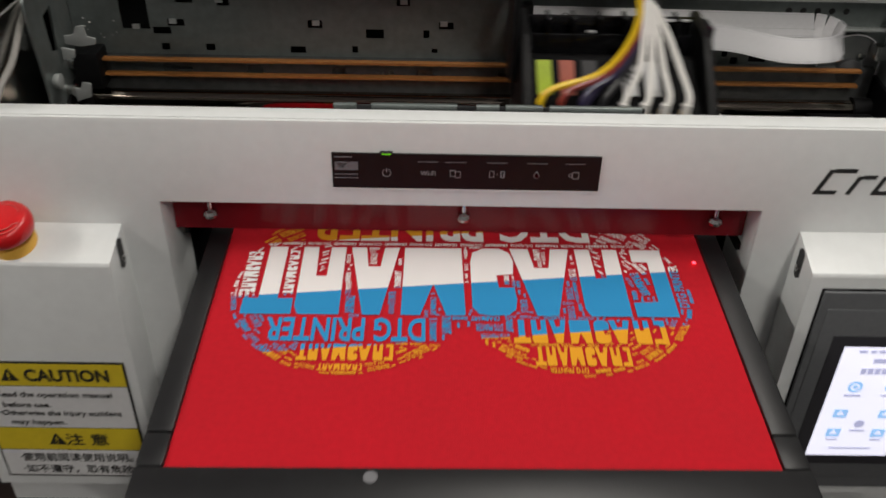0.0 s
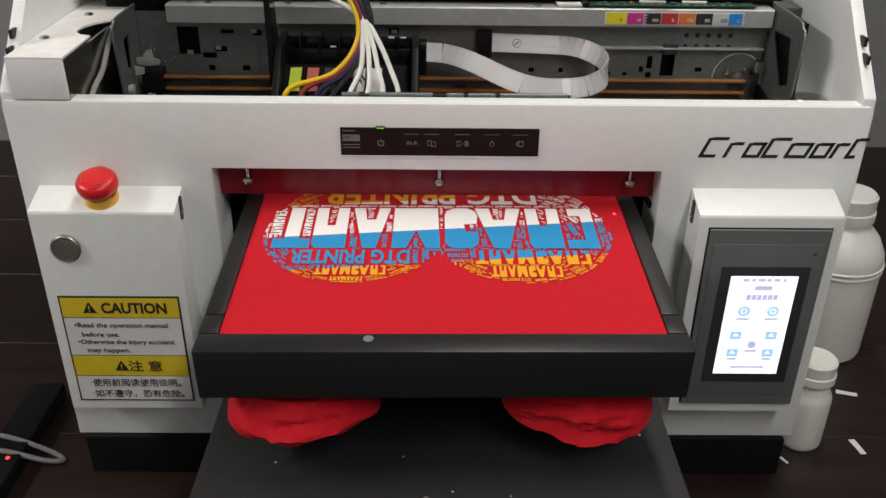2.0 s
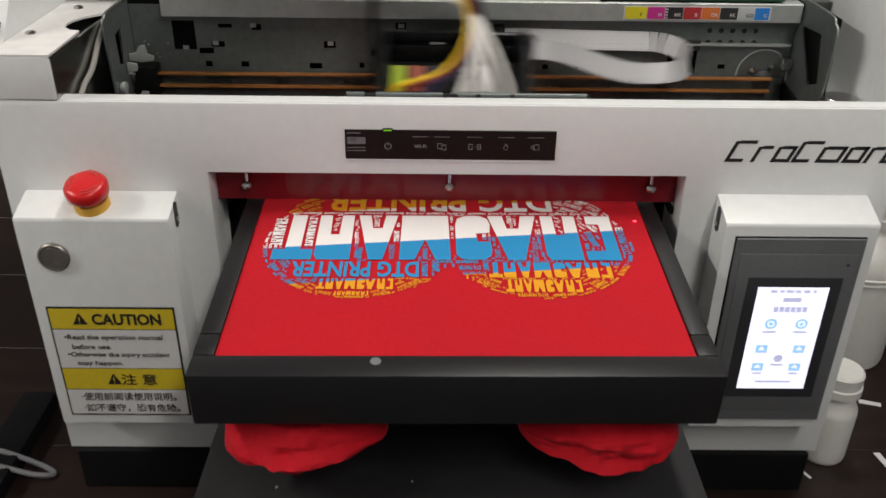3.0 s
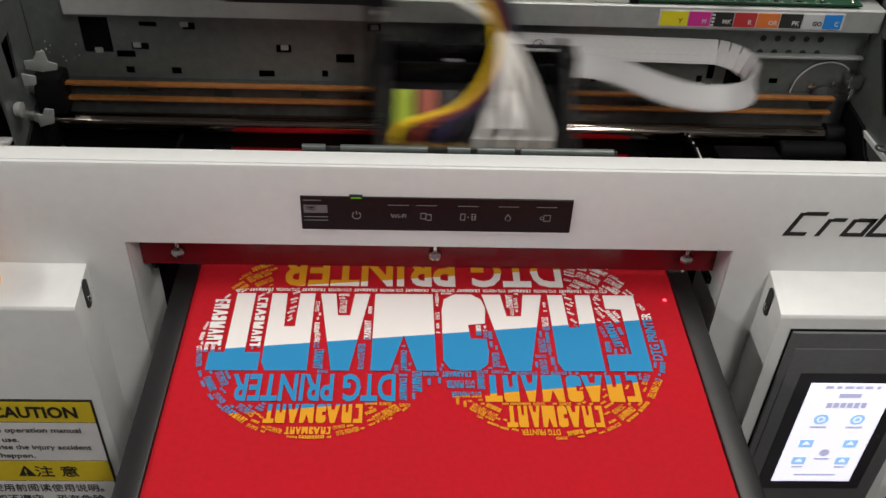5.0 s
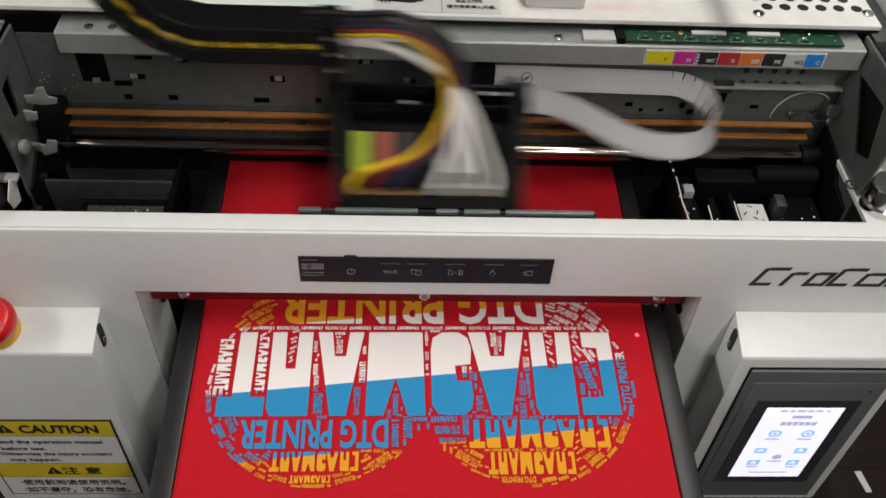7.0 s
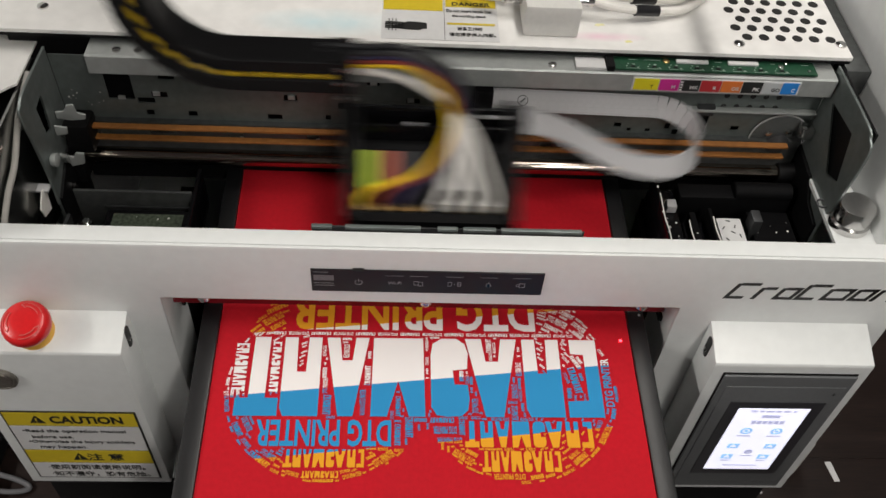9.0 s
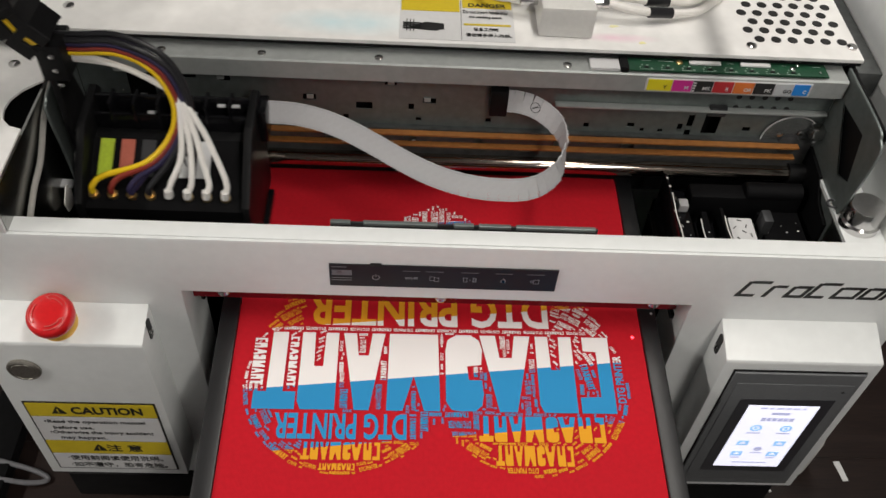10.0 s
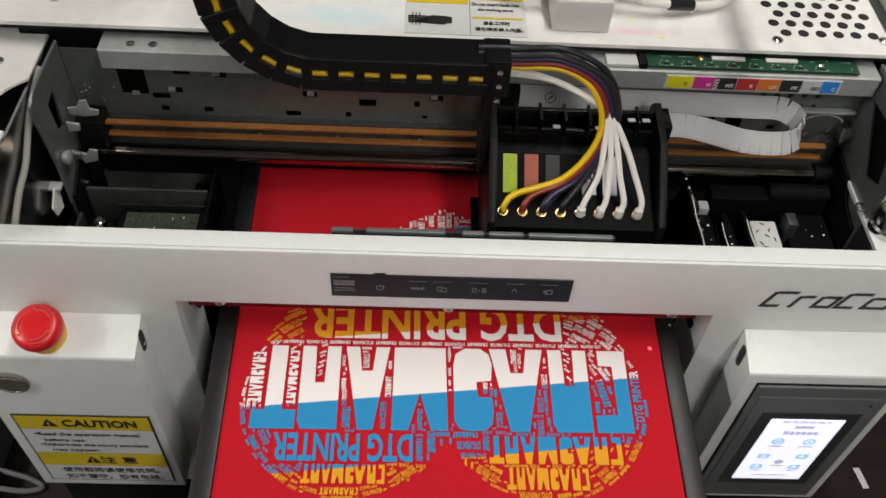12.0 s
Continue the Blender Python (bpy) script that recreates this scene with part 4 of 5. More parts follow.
for x0, x1, y0, y1, z, n in ((0.2235, 0.2345, 0.045, 0.115, 0.3251, 12), (0.307, 0.343, 0.045, 0.125, 0.3181, 9), (0.246, 0.251, 0.052, 0.118, 0.3261, 4), (0.2125, 0.2155, 0.035, 0.145, 0.3451, 9), (-0.280, -0.218, 0.066, 0.106, 0.3193, 14)):
    for _ in range(n):
        r = random.uniform(0.0003, 0.0011)
        b = lathe([(r, 0), (r * 0.6, r * 0.3)], (random.uniform(x0, x1), random.uniform(y0, y1), z), seg=8)
        merge(splash, b)
for _ in range(12):
    r = random.uniform(0.0003, 0.0009)
    merge(splash, lathe([(r, 0), (r * 0.6, r * 0.3)], (random.uniform(-0.318, -0.285), 0.1755, random.uniform(0.385, 0.405)), (0, -1, 0), 8))
tagged(part("ink_splashes", splash, WHITETUBE, printer, "dried white ink splashes"), kind="stuff")
part("latch", box(0.224, 0.233, 0.118, 0.128, 0.3255, 0.334, 0.001), LGREY, printer)
part("loose_cable", tube([(-0.3325, 0.150, 0.440), (-0.3335, 0.112, 0.425), (-0.3325, 0.078, 0.405), (-0.3325, 0.048, 0.395), (-0.3320, 0.021, 0.375), (-0.3320, 0.020, 0.32)], 0.0026), CABLEGREY, printer, "white cable beside the works")
part("inner_wall", box(-0.336, -0.3352, 0.02, 0.09, 0.10, 0.33), BLACK, printer)
part("inner_floor", box(-0.335, 0.351, 0.058, 0.20, 0.06, 0.07), BLACK, printer)
part("inner_side", box(-0.24, -0.225, 0.06, 0.18, 0.07, 0.28), BLACK, printer)
part("inner_side", box(0.222, 0.237, 0.06, 0.18, 0.07, 0.28), BLACK, printer)


# ---- the moving platen, and the board below it ----
TURN_P, TILT_P = 0.5, 3.55
lower = part("slide_board", box(-0.202, 0.206, -0.40, 0.30, 0.142, 0.150, 0.003), BOARD, printer, "scuffed black board under the platen")
part("slide_body", box(-0.17, 0.17, -0.36, 0.29, TABLE, 0.1415, 0.004), BLACK, printer)
random.seed(11)
for k in range(16):
    x, y = random.uniform(-0.17, 0.18), random.uniform(-0.36, -0.16)
    r = random.uniform(0.0006, 0.0016)
    part("paint_fleck", lathe([(r, 0), (r * 0.7, 0.0004)], (x, y, 0.1501), seg=7), LGREY, lower)
for x, y, w, a in ((-0.035, -0.262, 0.035, 25), (-0.005, -0.246, 0.020, -50), (0.02, -0.30, 0.03, 12)):
    part("scratch", flat(rect(-w / 2, w / 2, -0.0022, 0.0022), pose(x, y, 0.1501, 0, 0, a), 0.0002), DIMGREY, lower)
part("slide_stand", box(-0.06, 0.06, -0.10, 0.22, 0.1505, 0.226, 0.004), BLACK, printer)

platen = part("platen", box(-0.190, 0.190, 0.004, 0.50, -0.043, -0.0042, 0.003), PLATEN, printer, "black platen carrying the shirt")
PW = 0.1925
b = bmesh.new()
for r in ((-PW, PW, 0.0, 0.0235), (-PW, -0.1765, 0.0237, 0.048), (0.1765, PW, 0.0237, 0.048)):
    box(r[0], r[1], r[2], r[3], -0.044, 0.0028, 0.0022, 2, b)
part("clamp_frame", b, PLATEN, platen, "black clamping frame round the shirt")
for r in ((-PW, -0.1765, 0.0487, 0.505), (0.1765, PW, 0.0487, 0.505)):
    part("clamp_rail", box(r[0], r[1], r[2], r[3], -0.044, 0.0028, 0.0022, 2), PLATEN, platen)
part("frame_spot", lathe([(0.0042, 0), (0.0036, 0.0005)], (-0.059, 0.0165, 0.0028), seg=16), DIMGREY, platen, "pale round glue spot")
part("frame_speck", lathe([(0.0012, 0), (0.001, 0.0004)], (0.188, 0.25, 0.0029), seg=8), LGREY, platen)

# ---- the shirt ----
shirt = thing("t_shirt", "red cotton t-shirt clamped on the platen, heart-shaped print", "shirt")
nx, ny = 60, 80
b = bmesh.new()
grid = [[b.verts.new((-0.1763 + 0.3526 * i / nx, 0.0238 + 0.47 * j / ny, 0.0002 + 0.0006 * noise.noise((i * 0.13, j * 0.13, 3)))) for i in range(nx + 1)] for j in range(ny + 1)]
for j in range(ny):
    for i in range(nx):
        b.faces.new((grid[j][i], grid[j][i + 1], grid[j + 1][i + 1], grid[j + 1][i]))
ret = bmesh.ops.extrude_face_region(b, geom=b.faces[:])
bmesh.ops.translate(b, verts=[g for g in ret["geom"] if isinstance(g, bmesh.types.BMVert)], vec=(0, 0, -0.0012))
bmesh.ops.recalc_face_normals(b, faces=b.faces)
part("cloth", b, CLOTH, shirt, "stretched red cotton jersey")


def sleeve(cx, cy, w, seed, flip):
    """A folded sleeve, hanging below the platen in soft layers."""
    b = bmesh.new()
    nu, nv = 64, 40
    rows = []
    for i in range(nu + 1):
        u = i / nu
        x = (u - 0.5) * 2 * w
        fat = (max(0.0, 1 - abs(2 * u - 1) ** 4)) ** 0.5 * (1.08 - 0.5 * (u if flip > 0 else 1 - u) ** 3)
        ring_ = []
        for j in range(nv):
            a = 2 * math.pi * j / nv
            fold = 0.11 * math.sin(6 * a + 1.2 * u + seed) + 0.05 * math.sin(11 * a - 2 * u + seed * 2)
            fold += 0.16 * noise.noise((u * 5 + seed, math.cos(a) * 1.6, math.sin(a) * 1.6)) + 0.10 * noise.noise((u * 13, math.cos(a) * 4 + seed, math.sin(a) * 4))
            r = fat * (1 + fold)
            sag = -0.004 * math.sin(math.pi * u) + 0.006 * noise.noise((u * 3, seed, 0))
            ring_.append(b.verts.new((cx + x + 0.006 * noise.noise((u * 4, a, seed)) * fat, cy - 0.034 * r * math.cos(a) + sag, 0.021 * r * math.sin(a) - 0.080)))
        rows.append(ring_)
    for p, q in zip(rows, rows[1:]):
        for j in range(nv):
            b.faces.new((p[j], p[(j + 1) % nv], q[(j + 1) % nv], q[j]))
    bmesh.ops.remove_doubles(b, verts=b.verts, dist=0.0002)
    bmesh.ops.recalc_face_normals(b, faces=b.faces)
    part("sleeve", b, CLOTH, shirt, "folded red sleeve hanging under the platen")


sleeve(-0.116, 0.034, 0.064, 1.0, 1)
sleeve(0.114, 0.039, 0.064, 4.0, -1)

# heart-shaped print: blocky shapes for the brand word, lettering for the rest
INKZ = 0.0011
PRINT = Matrix.Translation((-0.0058, 0.0120, 0)) @ Matrix.Diagonal((0.955, 0.905, 1, 1))  # the print lies a little off the middle
CELL = 0.0012
GX, GY = 300, 300
used = np.zeros((GY, GX), bool)
ix, iy = np.meshgrid(np.arange(GX), np.arange(GY))
hu, hv = (ix - GX / 2) * CELL, 0.08 + iy * CELL
hc = np.abs(hu - 0.0025)
lobes = (hc - 0.0815) ** 2 + (hv - 0.18) ** 2 < 0.0882 ** 2
lower_half = (hv > 0.18) & (hc < 0.1697 * np.clip(1 - (np.clip(hv - 0.18, 0, None) / 0.218) ** 1.8, 0, 1) ** 0.85)
heart = (lobes & (hv < 0.2)) | lower_half | ((hc < 0.075) & (hv > 0.155) & (hv < 0.2) & lobes)


def cells(cx, cy, w, h, ang):
    """Grid cells under a turned rectangle."""
    c, s = math.cos(ang), math.sin(ang)
    dx, dy = hu - cx, hv - cy
    return (np.abs(dx * c + dy * s) < w / 2) & (np.abs(-dx * s + dy * c) < h / 2)


words = {}


def lettering(cx, cy, w, h, ang, name, into=None):
    if "dtg" not in words:
        words["dtg"] = text_bm("DTG PRINTER", 1.0, 1.0, 0.028, 0)
    b = words["dtg"].copy()
    b.transform(Matrix.Translation((cx, cy, INKZ)) @ Matrix.Rotation(ang + math.pi, 4, "Z") @ Matrix.Diagonal((w, h, 1, 1)))
    used[cells(cx, cy, w + 0.0012, h + 0.0012, ang)] = True
    if into is None:
        part(name, b, INK, shirt, m=PRINT)
    else:
        merge(into, b)


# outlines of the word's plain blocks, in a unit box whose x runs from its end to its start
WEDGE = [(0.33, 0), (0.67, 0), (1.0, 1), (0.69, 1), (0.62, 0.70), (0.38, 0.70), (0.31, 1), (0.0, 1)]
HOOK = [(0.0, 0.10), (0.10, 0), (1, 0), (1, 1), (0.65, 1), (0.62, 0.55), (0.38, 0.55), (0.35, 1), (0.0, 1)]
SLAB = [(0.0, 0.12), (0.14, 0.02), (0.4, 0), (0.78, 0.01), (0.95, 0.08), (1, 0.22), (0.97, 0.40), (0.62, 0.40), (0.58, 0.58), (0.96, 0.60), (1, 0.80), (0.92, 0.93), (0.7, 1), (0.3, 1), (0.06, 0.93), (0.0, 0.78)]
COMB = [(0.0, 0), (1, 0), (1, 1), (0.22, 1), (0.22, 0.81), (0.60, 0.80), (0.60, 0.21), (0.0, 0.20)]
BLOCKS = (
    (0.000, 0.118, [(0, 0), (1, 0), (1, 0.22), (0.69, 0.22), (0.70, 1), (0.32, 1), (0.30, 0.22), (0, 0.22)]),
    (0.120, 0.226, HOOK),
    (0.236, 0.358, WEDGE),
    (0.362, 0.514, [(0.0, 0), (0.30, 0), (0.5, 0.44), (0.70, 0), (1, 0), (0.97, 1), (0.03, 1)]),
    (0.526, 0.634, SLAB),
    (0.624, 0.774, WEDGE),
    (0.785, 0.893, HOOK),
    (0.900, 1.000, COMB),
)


def inside(px, py, pts):
    """Which of the points lie in the outline."""
    r = np.zeros(px.shape, bool)
    for (xa, ya), (xb, yb) in zip(pts, pts[1:] + pts[:1]):
        if ya != yb:
            r ^= ((ya > py) != (yb > py)) & (px < (xb - xa) * (py - ya) / (yb - ya) + xa)
    return r


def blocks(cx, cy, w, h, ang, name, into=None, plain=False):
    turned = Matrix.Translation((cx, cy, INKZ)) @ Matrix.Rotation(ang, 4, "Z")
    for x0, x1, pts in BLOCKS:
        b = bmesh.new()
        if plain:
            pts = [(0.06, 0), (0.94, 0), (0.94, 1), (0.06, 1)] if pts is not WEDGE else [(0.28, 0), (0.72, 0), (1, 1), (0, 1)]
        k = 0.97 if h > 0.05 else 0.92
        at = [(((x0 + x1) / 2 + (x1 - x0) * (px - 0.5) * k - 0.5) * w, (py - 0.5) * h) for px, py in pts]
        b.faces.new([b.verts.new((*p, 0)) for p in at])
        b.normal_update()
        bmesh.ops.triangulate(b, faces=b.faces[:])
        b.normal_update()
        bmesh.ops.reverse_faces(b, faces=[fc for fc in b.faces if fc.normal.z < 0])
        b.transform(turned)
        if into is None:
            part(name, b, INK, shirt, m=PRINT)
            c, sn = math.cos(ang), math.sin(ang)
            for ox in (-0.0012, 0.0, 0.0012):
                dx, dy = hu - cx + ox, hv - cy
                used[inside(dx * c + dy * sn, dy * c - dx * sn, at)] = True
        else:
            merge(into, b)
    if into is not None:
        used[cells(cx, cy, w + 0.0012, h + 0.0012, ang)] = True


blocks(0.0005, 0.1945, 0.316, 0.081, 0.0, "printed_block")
lettering(-0.0805, 0.1380, 0.112, 0.0255, 0.0, "printed_word")
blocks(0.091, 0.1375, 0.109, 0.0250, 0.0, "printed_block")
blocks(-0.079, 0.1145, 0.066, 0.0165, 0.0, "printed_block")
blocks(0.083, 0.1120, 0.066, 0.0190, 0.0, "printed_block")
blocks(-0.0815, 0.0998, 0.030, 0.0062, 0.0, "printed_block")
lettering(0.072, 0.0982, 0.026, 0.0052, 0.0, "printed_word")
lettering(-0.006, 0.2625, 0.222, 0.038, 0.0, "printed_word")
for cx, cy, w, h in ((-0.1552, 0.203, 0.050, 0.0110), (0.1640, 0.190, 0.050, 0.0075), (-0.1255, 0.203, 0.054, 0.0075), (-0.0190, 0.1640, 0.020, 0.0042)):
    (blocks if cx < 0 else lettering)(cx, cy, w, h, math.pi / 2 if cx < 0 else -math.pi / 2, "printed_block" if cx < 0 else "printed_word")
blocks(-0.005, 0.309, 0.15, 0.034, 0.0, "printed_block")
lettering(0.0, 0.340, 0.09, 0.02, 0.0, "printed_word")
small = bmesh.new()
rng = random.Random(3)
for k in range(14):
    x = -0.128 + k * 0.0198
    (lettering if k % 2 else blocks)(x, 0.2395, 0.0178, 0.0034, 0.0, "", into=small)
for h, tries in ((0.0086, 1500), (0.0064, 2600), (0.0048, 4000), (0.0036, 4500), (0.0026, 2500), (0.0034, 2500), (0.0022, 3500)):
    free = np.argwhere(heart & ~used)
    for _ in range(tries):
        j, i = free[rng.randrange(len(free))]
        if used[j, i]:
            continue
        cx, cy = (i - GX / 2) * CELL, 0.08 + j * CELL
        ang = rng.choice((0, 0, math.pi / 2, math.pi / 2, -math.pi / 2)) if abs(cx) < 0.10 and cy > 0.12 else math.atan2(cy - 0.18, abs(cx) - 0.0785) * math.copysign(1, cx) + math.pi / 2
        w = h * rng.choice((2.4, 3.4, 4.6)) if h > 0.0025 else h * rng.choice((1.4, 2.2, 3.4))
        c = cells(cx, cy, w * 1.04, h * 1.12, ang)
        if not c.any() or used[c].any() or not heart[c].all():
            continue
        if h > 0.003 and rng.random() < 0.55:
            lettering(cx, cy, w * 0.94, h * 0.84, ang, "", into=small)
        else:
            blocks(cx, cy, w * 0.94, h * 0.78, ang, "", into=small, plain=h < 0.005)
tagged(part("small_print", small, INK, shirt, "small words filling the printed heart", m=PRINT), kind="stuff")
tagged(part("laser_spot", lathe([(0.0015, 0), (0.0009, 0.0003)], (0.170, -0.004, 0.2918), seg=14), LASER), "small red laser light spot on the shirt", "light spot")

# ---- carriage ----
car = part("carriage", box(-0.006, 0.124, 0.047, 0.128, -0.064, -0.003, 0.002), BLACK, printer, "black print head carriage with ink tubes")
part("carriage_tray", box(-0.022, 0.136, 0.030, 0.052, -0.060, -0.030, 0.002), GLOSSBLACK, car)
part("tray_lip", box(-0.024, 0.145, 0.0265, 0.0305, -0.040, -0.027, 0.0008), BLACK, car)
part("head_base", box(-0.020, 0.135, 0.040, 0.130, -0.072, -0.0645, 0.002), GLOSSBLACK, car)
for x0, x1 in ((-0.013, -0.0065), (0.1245, 0.131)):
    part("carriage_cheek", prism([(0.038, -0.06), (0.038, 0.004), (0.058, 0.022), (0.09, 0.047), (0.134, 0.052), (0.140, 0.044), (0.140, -0.06)], "x", x0, x1, 0.001), BLACK, car)
part("port_ledge", prism([(0.041, -0.030), (0.041, -0.004), (0.064, 0.006), (0.098, 0.024), (0.098, -0.03)], "x", -0.006, 0.124), LEDGE, car)
part("rear_ridge", box(-0.006, 0.124, 0.110, 0.114, 0.022, 0.040, 0.001), GLOSSBLACK, car)
part("rear_ridge", box(-0.006, 0.124, 0.122, 0.126, 0.030, 0.050, 0.001), GLOSSBLACK, car)
part("rear_deck", box(-0.006, 0.124, 0.0985, 0.136, -0.002, 0.024, 0.001), BLACK, car)
for k in range(6):
    part("ridge_clip", box(0.008 + k * 0.02, 0.0105 + k * 0.02, 0.108, 0.128, 0.024, 0.053, 0.0005, 1), GLOSSBLACK, car)
for x, z in ((0.04, 0.0415), (0.075, 0.0415), (0.1, 0.0515), (0.112, 0.0515)):
    part("ridge_clip", box(x, x + 0.006, 0.1095, 0.113, z, z + 0.001), LGREY, car)
slope = math.degrees(math.atan2(0.018, 0.034))


def tag_on_ledge(x, w, material, name):
    part(name, box(-w / 2, w / 2, -0.0165, 0.0165, 0.0, 0.0006), material, car, m=pose(x, 0.082, 0.0161, slope, 0, 0))


tag_on_ledge(0.006, 0.0115, mat("fluorescent_tag", (0.42, 0.55, 0.03), 0.6, grain=0.2, scale=120), "yellow_tag")
tag_on_ledge(0.0235, 0.0115, mat("brick_red_tag", (0.36, 0.085, 0.05), 0.6, grain=0.15, scale=120), "red_tag")
tag_on_ledge(0.041, 0.0115, mat("charcoal_tag", (0.014, 0.014, 0.016), 0.6), "black_tag")
for x in (0.071, 0.088):
    tag_on_ledge(x, 0.0115, LABELW, "white_tag")
for x in (0.066, 0.071, 0.076):
    part("tag_stripe", box(-0.0012, 0.0012, -0.008, 0.008, 0.0, 0.0004), INKBLACK, car, m=pose(x, 0.082, 0.0168, slope, 0, 35))
PITCH = 0.0156
for k in range(8):
    b = cyl((k * PITCH, 0.0535, -0.004), (k * PITCH, 0.051, 0.004), 0.0042, seg=14)
    cyl((k * PITCH, 0.051, 0.004), (k * PITCH, 0.050, 0.0065), 0.0026, seg=12, bm=b)
    part("port", b, BRASS if k != 4 else CHROME, car)
top = Vector((0.002, 0.098, 0.112))
specs = [(0, YTUBE, 0.0026, 0.0, "yellow_tube"), (1, RTUBE, 0.0026, 0.0035, "red_tube"), (2, BTUBE, 0.0026, 0.0075, "blue_tube"), (3, KTUBE, 0.0026, 0.011, "black_tube")]
for k, mt, r, o, nm in specs:
    foot = Vector((k * PITCH, 0.050, 0.006))
    part(nm, tube([top + Vector((-0.03, 0, o)), top + Vector((0, 0, o)), (0.035, 0.097, 0.1125 + o), (0.060 + o, 0.093, 0.099 + o * 0.6), (0.072 + o, 0.086, 0.072), (0.066 + o * 0.9, 0.077, 0.047), (0.045 + k * 0.006, 0.066, 0.027), (foot.x + 0.010 - 0.001 * k, 0.0575, 0.018), (foot.x + 0.001, 0.0515, 0.012), foot], r), mt, car, "curved ink tube")
part("blue_tube", tube([top + Vector((-0.03, 0.004, 0.009)), top + Vector((0, 0.004, 0.009)), (0.035, 0.101, 0.121), (0.064, 0.097, 0.107), (0.077, 0.090, 0.078), (0.073, 0.082, 0.052), (0.055, 0.07, 0.03), (2 * PITCH, 0.05, 0.005)], 0.0026), BTUBE, car)
part("black_tube", tube([top + Vector((-0.03, 0.004, 0.014)), top + Vector((0, 0.004, 0.014)), (0.037, 0.101, 0.127), (0.070, 0.097, 0.111), (0.084, 0.090, 0.08), (0.082, 0.084, 0.056), (0.074, 0.07, 0.03), (0.066, 0.06, 0.012)], 0.0024), KTUBE, car)
for k, o in ((4, 0), (5, 1), (6, 2), (7, 3)):
    foot = Vector((k * PITCH, 0.050, 0.006))
    ox = (0.0, 0.007, 0.014, 0.024)[o]
    part("white_tube", tube([top + Vector((-0.03, 0.003, -0.006 - o * 0.001)), top + Vector((0, 0.003, -0.006 - o * 0.001)), (0.03, 0.099, 0.100), (0.055, 0.095, 0.090), (0.074 + o * 0.001, 0.088, 0.078), (0.076 + ox * 0.7, 0.078, 0.055), (0.074 + ox * 1.25, 0.066, 0.032), (foot.x + (0.003, 0.004, 0.003, 0.002)[o], 0.055, 0.015), foot], 0.0025), WHITETUBE, car, "milky white ink tube")
    part("tube_collar", cyl(foot - Vector((0, 0, 0.003)), foot + Vector((0.0005, 0.0008, 0.004)), 0.0036, seg=12), CLEAR, car)
part("chain_bracket", prism([(0.085, 0.01), (0.085, 0.085), (0.083, 0.124), (0.113, 0.124), (0.113, 0.085), (0.125, 0.04), (0.125, 0.01)], "x", -0.0205, -0.0145, 0.001), BLACK, car)
part("chain_clamp", box(-0.024, -0.004, 0.0835, 0.1125, 0.094, 0.127, 0.0015), BLACK, car)
for y, z in ((0.0832, 0.118), (0.0832, 0.105), (0.0845, 0.09)):
    part("clamp_screw", lathe([(0.0024, 0), (0.0022, 0.001), (0.001, 0.0014)], (-0.012, y, z), (0, -1, 0), 10), CHROME, car)
for x, z in ((-0.018, -0.035), (0.002, -0.042), (0.06, -0.044), (0.12, -0.04), (-0.016, -0.01)):
    part("tray_screw", lathe([(0.0028, 0), (0.0026, 0.001), (0.001, 0.0014)], (x, 0.0295, z), (0, -1, 0), 10), CHROME, car)
part("ribbon_socket", box(0.1312, 0.139, 0.112, 0.136, 0.012, 0.045, 0.001), GLOSSBLACK, car)

# ---- drag chain and ribbon cable, in rigid links ----
NL, LP, CYC, CZC, RC, XF = 36, 0.0191, 0.114, 0.485, 0.068, 0.25
link = bmesh.new()
for s in (-1, 1):
    box(-LP * 0.56, LP * 0.56, s * 0.0145 - 0.0012, s * 0.0145 + 0.0012, 0.0040, 0.0145, 0.0006, 1, link)
    box(-LP * 0.56, LP * 0.56, s * 0.0145 - 0.0012, s * 0.0145 + 0.0012, -0.0145, -0.0030, 0.0006, 1, link)
    box(-LP * 0.56, -LP * 0.16, s * 0.0146 - 0.0013, s * 0.0146 + 0.0013, -0.0144, 0.0144, 0.0006, 1, link)
box(-LP * 0.53, LP * 0.53, -0.0145, 0.0145, 0.0125, 0.0147, 0.0006, 1, link)
box(-LP * 0.53, LP * 0.53, -0.0145, 0.0145, -0.0147, -0.0125, 0.0006, 1, link)
chain = []
for k in range(NL):
    if not chain:
        ob = part("chain_link", link, BLACK, printer, "black plastic drag chain link")
        part("tube_in_chain", cyl((-LP * 0.6, -0.0108, -0.0015), (LP * 0.6, -0.0108, -0.0012), 0.0025, seg=10), YTUBE, ob, "yellow ink tube")
        part("tube_in_chain", cyl((-LP * 0.6, -0.0105, 0.0045), (LP * 0.6, -0.0105, 0.0045), 0.0026, seg=10), RTUBE, ob)
        part("tube_in_chain", cyl((-LP * 0.6, -0.0085, -0.0065), (LP * 0.6, -0.0085, -0.0065), 0.0035, seg=10), KTUBE, ob)
        part("tube_in_chain", cyl((-LP * 0.6, 0.004, 0.0), (LP * 0.6, 0.004, 0.0), 0.007, seg=10), KTUBE, ob)
        chain.append(ob)
    else:
        chain.append(copy_thing(chain[0], Matrix.Identity(4)))
part("chain_arm", box(XF - 0.006, XF + 0.006, CYC - 0.012, 0.50, CZC + 2 * RC - 0.012, CZC + 2 * RC + 0.006, 0.001), STEEL, printer)
